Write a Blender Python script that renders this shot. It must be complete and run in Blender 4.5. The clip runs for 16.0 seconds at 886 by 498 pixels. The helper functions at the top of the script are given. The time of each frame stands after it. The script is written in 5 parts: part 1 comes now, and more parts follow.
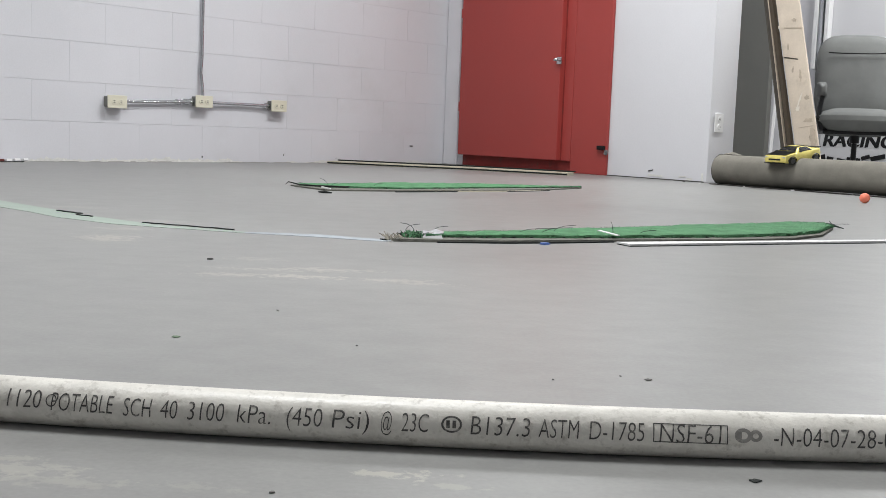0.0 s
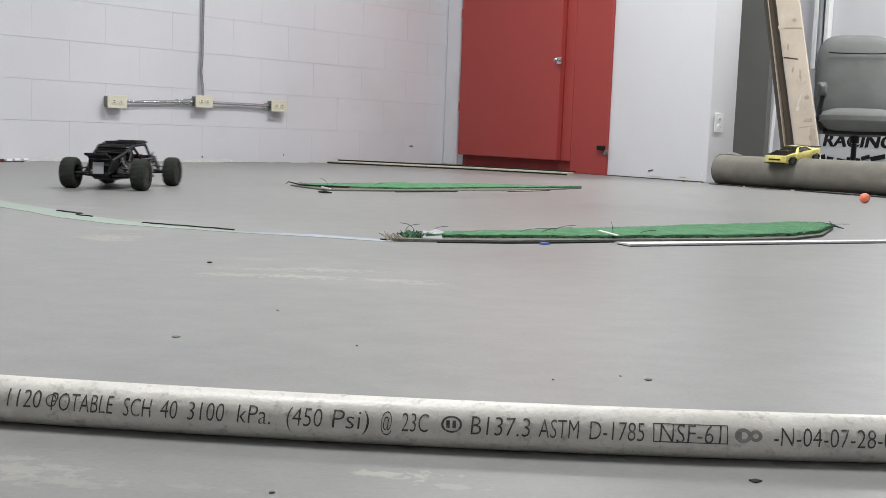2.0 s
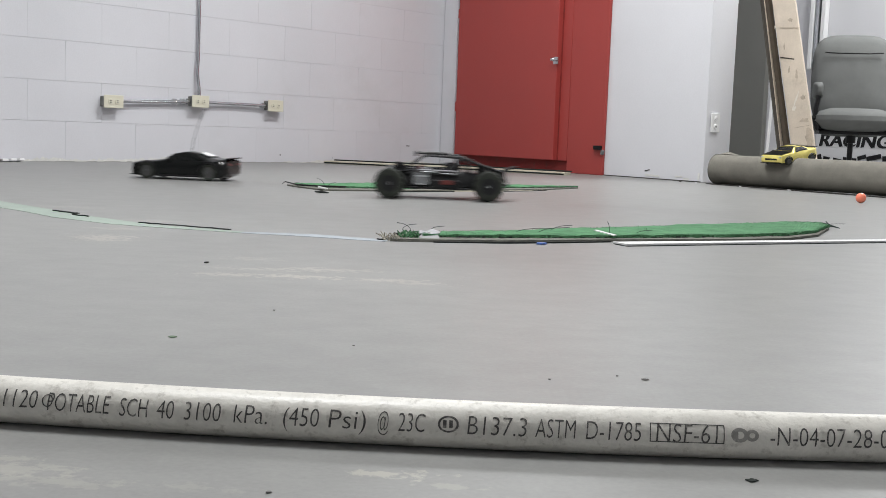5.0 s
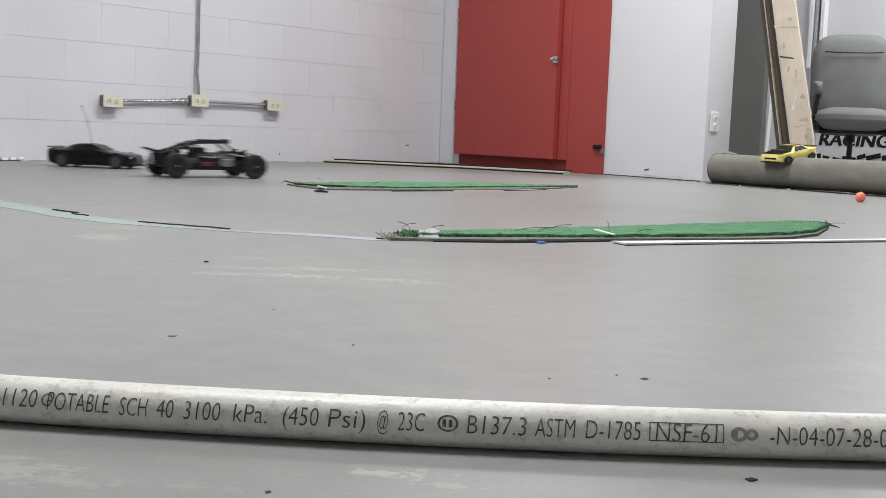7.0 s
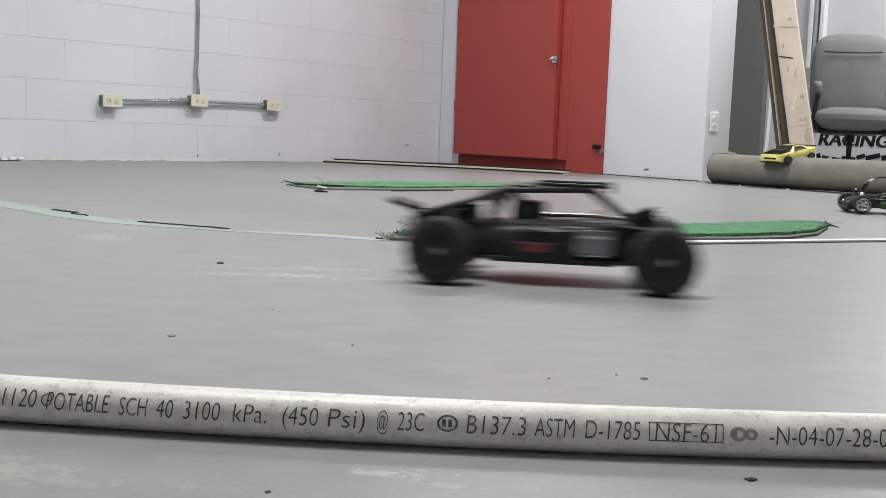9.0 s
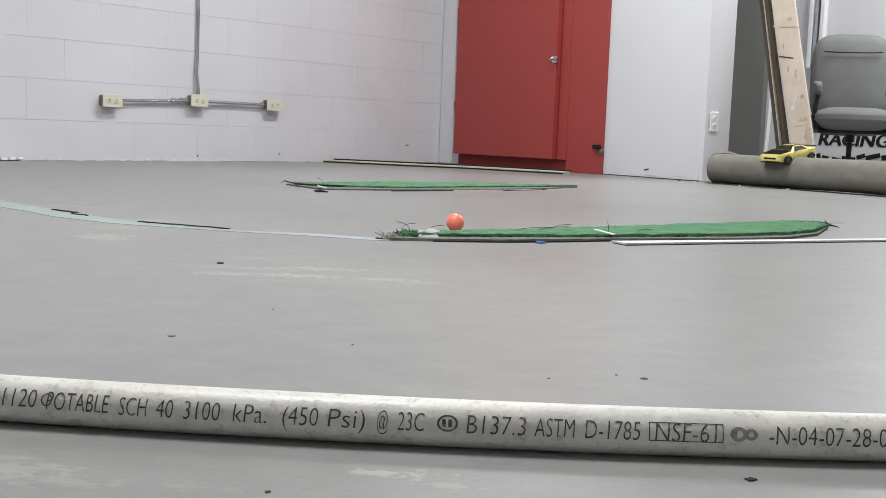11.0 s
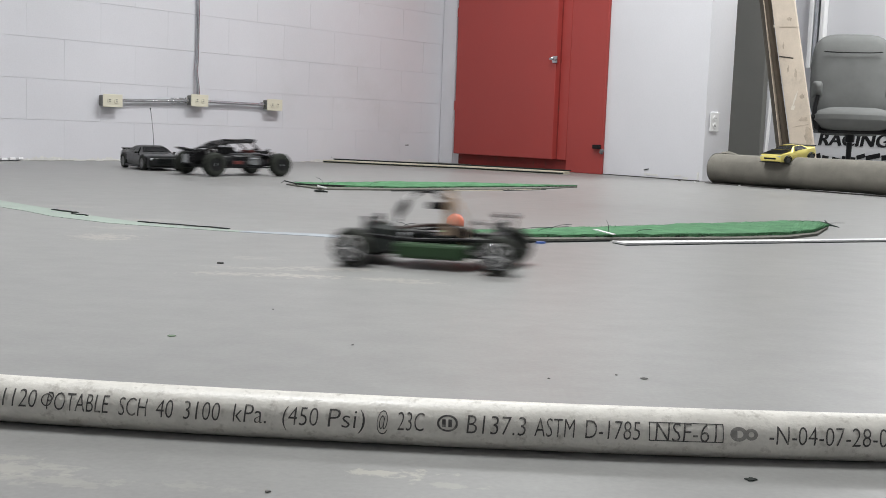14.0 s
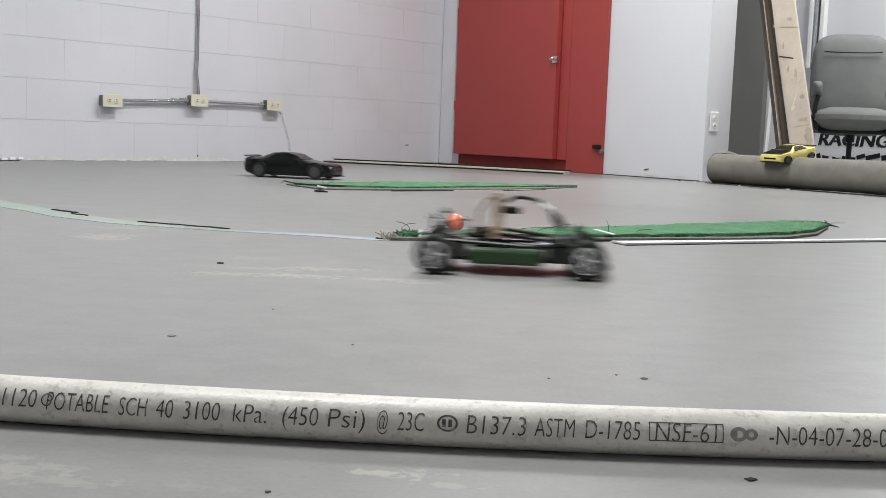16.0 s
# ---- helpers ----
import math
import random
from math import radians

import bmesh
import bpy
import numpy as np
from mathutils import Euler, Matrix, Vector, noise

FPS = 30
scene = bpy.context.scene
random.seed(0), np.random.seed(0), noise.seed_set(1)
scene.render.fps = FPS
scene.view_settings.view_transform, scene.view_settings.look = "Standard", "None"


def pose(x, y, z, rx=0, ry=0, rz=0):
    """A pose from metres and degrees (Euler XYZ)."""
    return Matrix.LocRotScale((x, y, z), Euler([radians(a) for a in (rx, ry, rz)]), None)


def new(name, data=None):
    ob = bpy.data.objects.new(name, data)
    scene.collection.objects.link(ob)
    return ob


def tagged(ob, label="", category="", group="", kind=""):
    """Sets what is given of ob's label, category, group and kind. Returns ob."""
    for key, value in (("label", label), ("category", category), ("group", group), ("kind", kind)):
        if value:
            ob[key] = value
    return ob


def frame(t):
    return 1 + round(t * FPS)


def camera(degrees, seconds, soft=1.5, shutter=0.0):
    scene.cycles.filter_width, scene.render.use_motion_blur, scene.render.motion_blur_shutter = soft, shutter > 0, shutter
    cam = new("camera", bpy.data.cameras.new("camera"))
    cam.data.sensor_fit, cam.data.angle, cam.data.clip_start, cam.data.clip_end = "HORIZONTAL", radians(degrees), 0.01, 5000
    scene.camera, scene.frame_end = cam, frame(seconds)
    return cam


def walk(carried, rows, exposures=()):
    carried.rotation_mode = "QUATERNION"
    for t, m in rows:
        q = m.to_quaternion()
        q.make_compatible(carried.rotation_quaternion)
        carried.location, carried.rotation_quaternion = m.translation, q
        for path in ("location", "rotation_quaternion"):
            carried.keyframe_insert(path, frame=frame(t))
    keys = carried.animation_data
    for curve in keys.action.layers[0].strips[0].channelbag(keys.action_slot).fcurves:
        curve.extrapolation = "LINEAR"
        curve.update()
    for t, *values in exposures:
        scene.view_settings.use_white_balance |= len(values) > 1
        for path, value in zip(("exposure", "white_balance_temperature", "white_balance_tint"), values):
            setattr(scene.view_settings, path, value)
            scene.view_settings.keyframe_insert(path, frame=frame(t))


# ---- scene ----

# ================= camera =================
cam = camera(43.8, 16.0, soft=0.85, shutter=0.35)


def aim(yaw, tilt):
    """Camera low over the floor: yaw to the right and tilt downwards, in degrees."""
    return pose(0, 0, 0.22, 90 - tilt, 0, -yaw) @ pose(0, 0, 0, 0, 0, 2.12)


walk(cam, [(0.0, aim(-0.22, 6.086)), (2.0, aim(-0.22, 6.086)), (2.5, aim(-0.19, 6.086)), (3.0, aim(-0.10, 6.086)),
           (3.5, aim(-0.047, 6.086)), (6.5, aim(-0.045, 6.086)), (7.0, aim(-0.022, 6.125)), (7.5, aim(0, 6.13)),
           (16.0, aim(0, 6.13))], exposures=[(0, 0.0), (16, 0.0)])

# ================= the room's frames =================
# wall_west runs along LEFT's x axis, the partition with the red door along DOOR's x axis; the room lies at negative y
LEFT = pose(-0.046, 7.633, 0, 0, 0, 48.04)
DOOR = pose(-0.046, 7.633, 0, 0, 0, -51.3)
CEILING = 3.0

# ================= world and lamps =================
world = bpy.data.worlds.new("world")
scene.world = world
world.use_nodes = True
world.node_tree.nodes["Background"].inputs[0].default_value = (0.75, 0.8, 0.9, 1)
world.node_tree.nodes["Background"].inputs[1].default_value = 0.05


def area_lamp(x, y, turn, watts, sx=1.25, sy=0.35):
    data = bpy.data.lights.new("fluorescent_light", "AREA")
    data.shape, data.size, data.size_y, data.energy, data.color = "RECTANGLE", sx, sy, watts, (0.97, 0.98, 0.985)
    lamp = new("fluorescent_light", data)
    lamp.matrix_world = pose(x, y, CEILING - 0.13, 0, 0, turn)
    return lamp


LAMPS = [(-1.5, 3.2, 48, 4), (0.3, 4.8, 48, 77), (-0.5, 1.5, 48, 94), (1.8, 2.6, 48, 1), (-2.6, -0.4, 48, 8), (2.9, 6.0, 48, 96)]
for lx, ly, lt, watts in LAMPS:
    area_lamp(lx, ly, lt, watts)


# ================= materials =================
def material(name, base, rough=0.6, metal=0.0, spec=0.5, var=0.12, scale=6.0, grain=120.0, bump=0.15, dist=0.002,
             tint=None, wear=0.0, wear_scale=2.0, random_piece=0.0, coat=0.0, place=False):
    """A surface with stains at a large scale, grain at a small one, fine relief, and patches of a second colour."""
    m = bpy.data.materials.new(name)
    m.use_nodes = True
    nt = m.node_tree
    n, l = nt.nodes, nt.links
    b = n["Principled BSDF"]
    co = n.new("ShaderNodeNewGeometry" if place else "ShaderNodeTexCoord")
    where = co.outputs["Position" if place else "Object"]
    big = n.new("ShaderNodeTexNoise")
    big.inputs["Scale"].default_value, big.inputs["Detail"].default_value = scale, 6
    small = n.new("ShaderNodeTexNoise")
    small.inputs["Scale"].default_value, small.inputs["Detail"].default_value = grain, 3
    l.new(where, big.inputs["Vector"])
    l.new(where, small.inputs["Vector"])
    add = n.new("ShaderNodeMath")
    add.operation = "MULTIPLY_ADD"
    add.inputs[1].default_value = 0.5
    l.new(small.outputs["Fac"], add.inputs[0])
    l.new(big.outputs["Fac"], add.inputs[2])
    ramp = n.new("ShaderNodeMapRange")
    ramp.inputs["From Min"].default_value, ramp.inputs["From Max"].default_value = 0.45, 1.05
    ramp.inputs["To Min"].default_value, ramp.inputs["To Max"].default_value = 1 - var, 1 + var
    l.new(add.outputs[0], ramp.inputs["Value"])
    factor = ramp.outputs[0]
    if random_piece:
        info = n.new("ShaderNodeObjectInfo")
        r2 = n.new("ShaderNodeMapRange")
        r2.inputs["To Min"].default_value, r2.inputs["To Max"].default_value = 1 - random_piece, 1 + random_piece
        l.new(info.outputs["Random"], r2.inputs["Value"])
        mul = n.new("ShaderNodeMath")
        mul.operation = "MULTIPLY"
        l.new(factor, mul.inputs[0])
        l.new(r2.outputs[0], mul.inputs[1])
        factor = mul.outputs[0]
    mix = n.new("ShaderNodeVectorMath")
    mix.operation = "SCALE"
    mix.inputs[0].default_value = base
    l.new(factor, mix.inputs["Scale"])
    colour = mix.outputs[0]
    if wear:
        pn = n.new("ShaderNodeTexNoise")
        pn.inputs["Scale"].default_value, pn.inputs["Detail"].default_value, pn.inputs["Roughness"].default_value = wear_scale, 8, 0.65
        l.new(where, pn.inputs["Vector"])
        pr = n.new("ShaderNodeMapRange")
        pr.inputs["From Min"].default_value, pr.inputs["From Max"].default_value = 0.62 - 0.1 * wear, 0.72
        l.new(pn.outputs["Fac"], pr.inputs["Value"])
        mx = n.new("ShaderNodeMix")
        mx.data_type = "RGBA"
        mx.inputs["B"].default_value = (*(tint or (0.1, 0.1, 0.1)), 1)
        l.new(colour, mx.inputs["A"])
        pm = n.new("ShaderNodeMath")
        pm.operation = "MULTIPLY"
        pm.inputs[1].default_value = min(1, wear)
        l.new(pr.outputs[0], pm.inputs[0])
        l.new(pm.outputs[0], mx.inputs["Factor"])
        colour = mx.outputs["Result"]
    l.new(colour, b.inputs["Base Color"])
    rr = n.new("ShaderNodeMapRange")
    rr.inputs["To Min"].default_value, rr.inputs["To Max"].default_value = max(0.02, rough - 0.1), min(1, rough + 0.1)
    l.new(big.outputs["Fac"], rr.inputs["Value"])
    l.new(rr.outputs[0], b.inputs["Roughness"])
    b.inputs["Metallic"].default_value = metal
    b.inputs["Specular IOR Level"].default_value = spec
    b.inputs["Coat Weight"].default_value = coat
    bp = n.new("ShaderNodeBump")
    bp.inputs["Strength"].default_value, bp.inputs["Distance"].default_value = bump, dist
    l.new(add.outputs[0], bp.inputs["Height"])
    l.new(bp.outputs[0], b.inputs["Normal"])
    return m


M = {
    "floor": material("painted_concrete", (0.250, 0.250, 0.243), rough=0.40, spec=0.35, var=0.13, scale=1.1, grain=210, bump=0.08, place=True, tint=(0.285, 0.27, 0.25), wear=0.25, wear_scale=1.7),
    "block": material("painted_block", (0.70, 0.70, 0.735), rough=0.75, var=0.05, scale=1.6, grain=140, bump=0.4, dist=0.0015, random_piece=0.006, spec=0.2, place=True, tint=(0.58, 0.58, 0.585), wear=0.5, wear_scale=0.9),
    "mortar": material("painted_mortar", (0.68, 0.68, 0.715), rough=0.8, var=0.05, bump=0.4, spec=0.1),
    "drywall": material("white_drywall", (0.73, 0.73, 0.76), rough=0.65, var=0.04, scale=1.8, bump=0.15, spec=0.3, place=True),
    "plain": material("plain_wall", (0.66, 0.66, 0.68), rough=0.7, var=0.04, scale=2),
    "ceiling": material("ceiling_tile", (0.74, 0.74, 0.72), rough=0.9, var=0.05, scale=2),
    "red": material("red_paint", (0.37, 0.052, 0.045), rough=0.5, var=0.05, scale=3, bump=0.06),
    # door red with brown scuffs, darkened for the shade below the leaf
    "red_dark": material("red_paint_scuffed_shaded", (0.24, 0.024, 0.02), rough=0.7, var=0.25, scale=9, tint=(0.10, 0.055, 0.045), wear=0.7, wear_scale=14),
    "pvc": material("grey_pvc", (0.66, 0.64, 0.59), rough=0.42, var=0.14, scale=40, grain=300, bump=0.35, tint=(0.30, 0.275, 0.24), wear=0.7, wear_scale=110),
    "ink": material("printing_ink", (0.06, 0.057, 0.055), rough=0.6, var=0.3, scale=60, tint=(0.40, 0.385, 0.35), wear=0.9, wear_scale=170),
    "turf": material("green_turf", (0.098, 0.232, 0.122), rough=0.9, var=0.35, scale=25, grain=400, bump=0.8, spec=0.1),
    "turf_back": material("turf_backing", (0.012, 0.016, 0.014), rough=0.9, var=0.3, scale=40),
    "thread": material("dark_thread", (0.02, 0.035, 0.03), rough=0.8),
    "white_strip": material("white_plastic", (0.78, 0.78, 0.78), rough=0.4, var=0.03),
    "tape_green": material("pale_green_tape", (0.31, 0.375, 0.325), rough=0.5, var=0.12, scale=14, tint=(0.285, 0.29, 0.272), wear=0.85, wear_scale=13),
    "tape_blue": material("pale_blue_tape", (0.33, 0.365, 0.40), rough=0.5, var=0.12, scale=14, tint=(0.285, 0.285, 0.28), wear=0.7, wear_scale=13),
    "tape_grey": material("duct_tape", (0.22, 0.225, 0.23), rough=0.5, metal=0.0, var=0.2, scale=30),
    "black": material("black_plastic", (0.009, 0.009, 0.010), rough=0.4, var=0.2, scale=30, spec=0.3),
    "black_gloss": material("black_lacquer", (0.006, 0.007, 0.007), rough=0.22, var=0.1, scale=10, spec=0.35),
    "rubber": material("tyre_rubber", (0.030, 0.033, 0.028), rough=0.85, var=0.25, scale=30, grain=200, bump=0.5, spec=0.2, tint=(0.075, 0.078, 0.066), wear=0.6, wear_scale=22),
    "steel": material("galvanised_steel", (0.55, 0.56, 0.58), rough=0.22, metal=1.0, var=0.15, scale=30),
    "dark_steel": material("dark_steel", (0.10, 0.10, 0.10), rough=0.4, metal=0.6, var=0.2),
    "cream": material("cream_plastic", (0.72, 0.69, 0.56), rough=0.4, var=0.03),
    "white_plate": material("white_cover_plate", (0.82, 0.82, 0.82), rough=0.35, var=0.02),
    "slot": material("socket_slot", (0.05, 0.045, 0.04), rough=0.6),
    "carpet": material("grey_carpet", (0.20, 0.19, 0.165), rough=0.95, var=0.22, scale=14, grain=260, bump=0.7, spec=0.1, tint=(0.30, 0.28, 0.25), wear=0.4, wear_scale=4),
    "yellow": material("yellow_paint", (0.78, 0.67, 0.19), rough=0.25, var=0.05, scale=14, coat=0.3),
    "orange": material("orange_celluloid", (1.0, 0.27, 0.17), rough=0.25, var=0.03, spec=0.4),
    "chair_cloth": material("grey_upholstery", (0.175, 0.18, 0.175), rough=0.95, var=0.12, scale=12, grain=420, bump=0.6, spec=0.1),
    "grey_door": material("dark_grey_paint", (0.165, 0.165, 0.15), rough=0.7, var=0.08, scale=3),
    "wood_dark": material("dark_wood", (0.055, 0.046, 0.036), rough=0.7, var=0.3, scale=10, grain=90),
    "cardboard": material("cardboard", (0.66, 0.57, 0.47), rough=0.85, var=0.12, scale=8, tint=(0.36, 0.29, 0.22), wear=0.35, wear_scale=9),
    "banner": material("banner_vinyl", (0.66, 0.66, 0.67), rough=0.5, var=0.03),
    "silver": material("silver_sticker", (0.50, 0.51, 0.53), rough=0.3, metal=0.3, var=0.1),
    # white for tape, trim and crumbs, and for the coupe's painted window glint
    "white_sticker_and_glint": material("white_sticker_and_glint", (0.85, 0.85, 0.86), rough=0.3, var=0.03),
    "glass": material("tinted_window", (0.012, 0.013, 0.014), rough=0.08, var=0.05),
    "green_plate": material("green_chassis", (0.021, 0.060, 0.020), rough=0.5, var=0.2, scale=20),
    "tan": material("tan_plastic", (0.42, 0.30, 0.21), rough=0.6, var=0.15, scale=40),
    "red_part": material("red_anodised", (0.125, 0.024, 0.02), rough=0.55, metal=0.1),
    "blue": material("blue_tape", (0.06, 0.13, 0.40), rough=0.5, var=0.2, scale=40),
    "cream_strip": material("dusty_border", (0.60, 0.56, 0.44), rough=0.8, var=0.15, scale=12),
    "wood_mid": material("brown_wood", (0.062, 0.046, 0.030), rough=0.7, var=0.3, scale=10, grain=90),
    "grey_post": material("grey_paint", (0.20, 0.20, 0.185), rough=0.7, var=0.06, scale=3),
    "steel_black": material("black_chrome", (0.16, 0.16, 0.17), rough=0.25, metal=0.9, var=0.1),
    "wood_grey": material("greyed_wood", (0.085, 0.075, 0.06), rough=0.8, var=0.3, scale=10, grain=90),
    "panel_grey": material("grey_panel", (0.20, 0.205, 0.21), rough=0.35, metal=0.4, var=0.35, scale=60),
    "rim_grey": material("grey_rim", (0.24, 0.24, 0.235), rough=0.35, metal=0.5),
    "wire_brown": material("brown_wire", (0.05, 0.025, 0.02), rough=0.5),
    "scuff": material("worn_paint", (0.36, 0.335, 0.28), rough=0.6, var=0.15, scale=30),
    "efflorescence": material("flaking_paint", (0.74, 0.735, 0.71), rough=0.9, var=0.2, scale=30, grain=160, tint=(0.60, 0.595, 0.57), wear=0.7, wear_scale=40),
    "wall_dirt": material("wall_dirt", (0.42, 0.41, 0.38), rough=0.9, var=0.3, scale=30),
    "backing": material("woven_backing", (0.165, 0.165, 0.145), rough=0.95, var=0.35, scale=60, grain=500, bump=0.6, spec=0.1),
    "ink_faded": material("faded_ink", (0.30, 0.29, 0.27), rough=0.6, var=0.3, scale=60, tint=(0.50, 0.48, 0.44), wear=0.9, wear_scale=170),
    "speck_green": material("green_fluff", (0.15, 0.21, 0.14), rough=0.9, var=0.2),
    "speck_grey": material("grey_grit", (0.14, 0.135, 0.13), rough=0.9, var=0.2),
    "brown_stain": material("brown_stain", (0.50, 0.42, 0.335), rough=0.9, var=0.25, scale=25),
    "pale_crease": material("pale_crease", (0.78, 0.72, 0.63), rough=0.85, var=0.1, scale=20),
    "chrome": material("chrome_rim", (0.86, 0.86, 0.87), rough=0.10, metal=1.0, var=0.03),
    # near black: the rubber crumb, and the shadow strip under the roll
    "crumb_shadow": material("dark_crumb_and_shadow", (0.03, 0.028, 0.026), rough=0.9, var=0.3, scale=30),
}


# worn, paler patches in the floor paint: (x, y, half length, half width, strength)
WORN = [(-0.634, 2.041, 0.10, 0.10, 0.9), (-0.657, 2.224, 0.12, 0.05, 0.6), (-0.60, 2.30, 0.20, 0.05, 0.5), (-0.65, 2.42, 0.14, 0.05, 0.4), (-0.93, 2.72, 0.16, 0.05, 0.4),
        (-0.314, 1.600, 0.10, 0.035, 0.8), (-0.216, 1.605, 0.13, 0.035, 1.0), (-0.268, 1.675, 0.15, 0.03, 0.6), (-0.18, 1.696, 0.14, 0.035, 0.7), (-0.318, 1.80, 0.08, 0.04, 0.4),
        (-0.074, 1.601, 0.10, 0.03, 0.8), (-0.040, 1.580, 0.08, 0.025, 0.7), (-0.027, 0.6875, 0.055, 0.013, 1.0), (0.012, 0.668, 0.04, 0.008, 0.5),
        (-0.262, 0.672, 0.06, 0.025, 0.5), (-0.235, 0.650, 0.07, 0.02, 0.4), (-0.15, 0.648, 0.05, 0.012, 0.3), (-0.28, 0.69, 0.04, 0.015, 0.5)]


def wear_floor(m):
    nt = m.node_tree
    n, l = nt.nodes, nt.links
    b = n["Principled BSDF"]
    source = b.inputs["Base Color"].links[0].from_socket
    pos = n.new("ShaderNodeNewGeometry").outputs["Position"]
    ragged = n.new("ShaderNodeTexNoise")
    ragged.inputs["Scale"].default_value, ragged.inputs["Detail"].default_value, ragged.inputs["Roughness"].default_value = 46, 10, 0.7
    stretch = n.new("ShaderNodeVectorMath")
    stretch.operation = "MULTIPLY"
    stretch.inputs[1].default_value = (1.2, 1.5, 1)
    l.new(pos, stretch.inputs[0])
    l.new(stretch.outputs[0], ragged.inputs["Vector"])
    for x, y, sx, sy, k in WORN:
        off = n.new("ShaderNodeVectorMath")
        off.operation = "SUBTRACT"
        off.inputs[1].default_value = (x, y, 0)
        l.new(pos, off.inputs[0])
        div = n.new("ShaderNodeVectorMath")
        div.operation = "MULTIPLY"
        div.inputs[1].default_value = (1 / sx, 1 / sy, 0)
        l.new(off.outputs[0], div.inputs[0])
        length = n.new("ShaderNodeVectorMath")
        length.operation = "LENGTH"
        l.new(div.outputs[0], length.inputs[0])
        total = n.new("ShaderNodeMath")
        total.operation = "MULTIPLY_ADD"
        total.inputs[1].default_value = -0.24
        l.new(length.outputs["Value"], total.inputs[0])
        l.new(ragged.outputs["Fac"], total.inputs[2])
        edge = n.new("ShaderNodeMapRange")
        edge.inputs["From Min"].default_value, edge.inputs["From Max"].default_value = 0.37, 0.44
        edge.inputs["To Max"].default_value = k
        l.new(total.outputs[0], edge.inputs["Value"])
        mix = n.new("ShaderNodeMix")
        mix.data_type = "RGBA"
        mix.inputs["B"].default_value = (0.365, 0.352, 0.318, 1)
        l.new(edge.outputs[0], mix.inputs["Factor"])
        l.new(source, mix.inputs["A"])
        source = mix.outputs["Result"]
    # faint trowel and tyre streaks
    lines = n.new("ShaderNodeTexNoise")
    lines.inputs["Scale"].default_value, lines.inputs["Detail"].default_value, lines.inputs["Roughness"].default_value = 1.0, 8, 0.7
    squeeze = n.new("ShaderNodeVectorMath")
    squeeze.operation = "MULTIPLY"
    squeeze.inputs[1].default_value = (13, 17, 1)
    l.new(pos, squeeze.inputs[0])
    l.new(squeeze.outputs[0], lines.inputs["Vector"])
    tone = n.new("ShaderNodeMapRange")
    tone.inputs["From Min"].default_value, tone.inputs["From Max"].default_value = 0.3, 0.7
    tone.inputs["To Min"].default_value, tone.inputs["To Max"].default_value = 0.91, 1.09
    l.new(lines.outputs["Fac"], tone.inputs["Value"])
    scale = n.new("ShaderNodeVectorMath")
    scale.operation = "SCALE"
    l.new(source, scale.inputs[0])
    l.new(tone.outputs[0], scale.inputs["Scale"])
    l.new(scale.outputs[0], b.inputs["Base Color"])


wear_floor(M["floor"])


# ================= building helpers =================
def part(name, bm, mat, parent=None, label="", smooth=False):
    """Links a bmesh as one mesh object, under its parent."""
    me = bpy.data.meshes.new(name)
    bm.normal_update()
    bm.to_mesh(me)
    bm.free()
    me.materials.append(M[mat])
    if smooth:
        me.shade_smooth()
        me.set_sharp_from_angle(angle=radians(40 if smooth is True else smooth))
    ob = new(name, me)
    if parent is not None:
        ob.parent = parent
    if label:
        ob["label"] = label
    return ob


def box(sx, sy, sz, at=(0, 0, 0), bevel=0.0, turn=None, bm=None, segments=2, taper=1.0):
    """A box of that size round its centre at; taper narrows its top."""
    own = bm if bm is not None else bmesh.new()
    r = bmesh.ops.create_cube(own, size=1.0)
    vs = r["verts"]
    for v in vs:
        k = taper if v.co.z > 0 else 1.0
        v.co = Vector((v.co.x * sx * k, v.co.y * sy * k, v.co.z * sz))
    if bevel:
        es = list({e for v in vs for e in v.link_edges})
        out = bmesh.ops.bevel(own, geom=es, offset=bevel, segments=segments, affect="EDGES", profile=0.5)
        vs = list({v for f in out["faces"] for v in f.verts} | {v for v in vs if v.is_valid})
    m = Matrix.Translation(at) @ (turn or Matrix())
    bmesh.ops.transform(own, matrix=m, verts=[v for v in vs if v.is_valid])
    return own


def rod(points, radius, bm=None, sides=8):
    """A round bar that follows the points."""
    own = bm if bm is not None else bmesh.new()
    pts = [Vector(p) for p in points]
    rings, ref = [], None
    for i, p in enumerate(pts):
        a = pts[i - 1] if i else p
        b = pts[i + 1] if i + 1 < len(pts) else p
        d = (b - a).normalized()
        if ref is None:
            ref = d.orthogonal().normalized()
        ref = (ref - d * ref.dot(d))
        ref = ref.normalized() if ref.length > 1e-6 else d.orthogonal().normalized()
        o = d.cross(ref)
        r = radius[i] if isinstance(radius, (list, tuple)) else radius
        rings.append([own.verts.new(p + (ref * math.cos(k * 2 * math.pi / sides) + o * math.sin(k * 2 * math.pi / sides)) * r) for k in range(sides)])
    for r0, r1 in zip(rings, rings[1:]):
        for k in range(sides):
            own.faces.new((r0[k], r0[(k + 1) % sides], r1[(k + 1) % sides], r1[k]))
    own.faces.new(rings[0][::-1])
    own.faces.new(rings[-1])
    return own


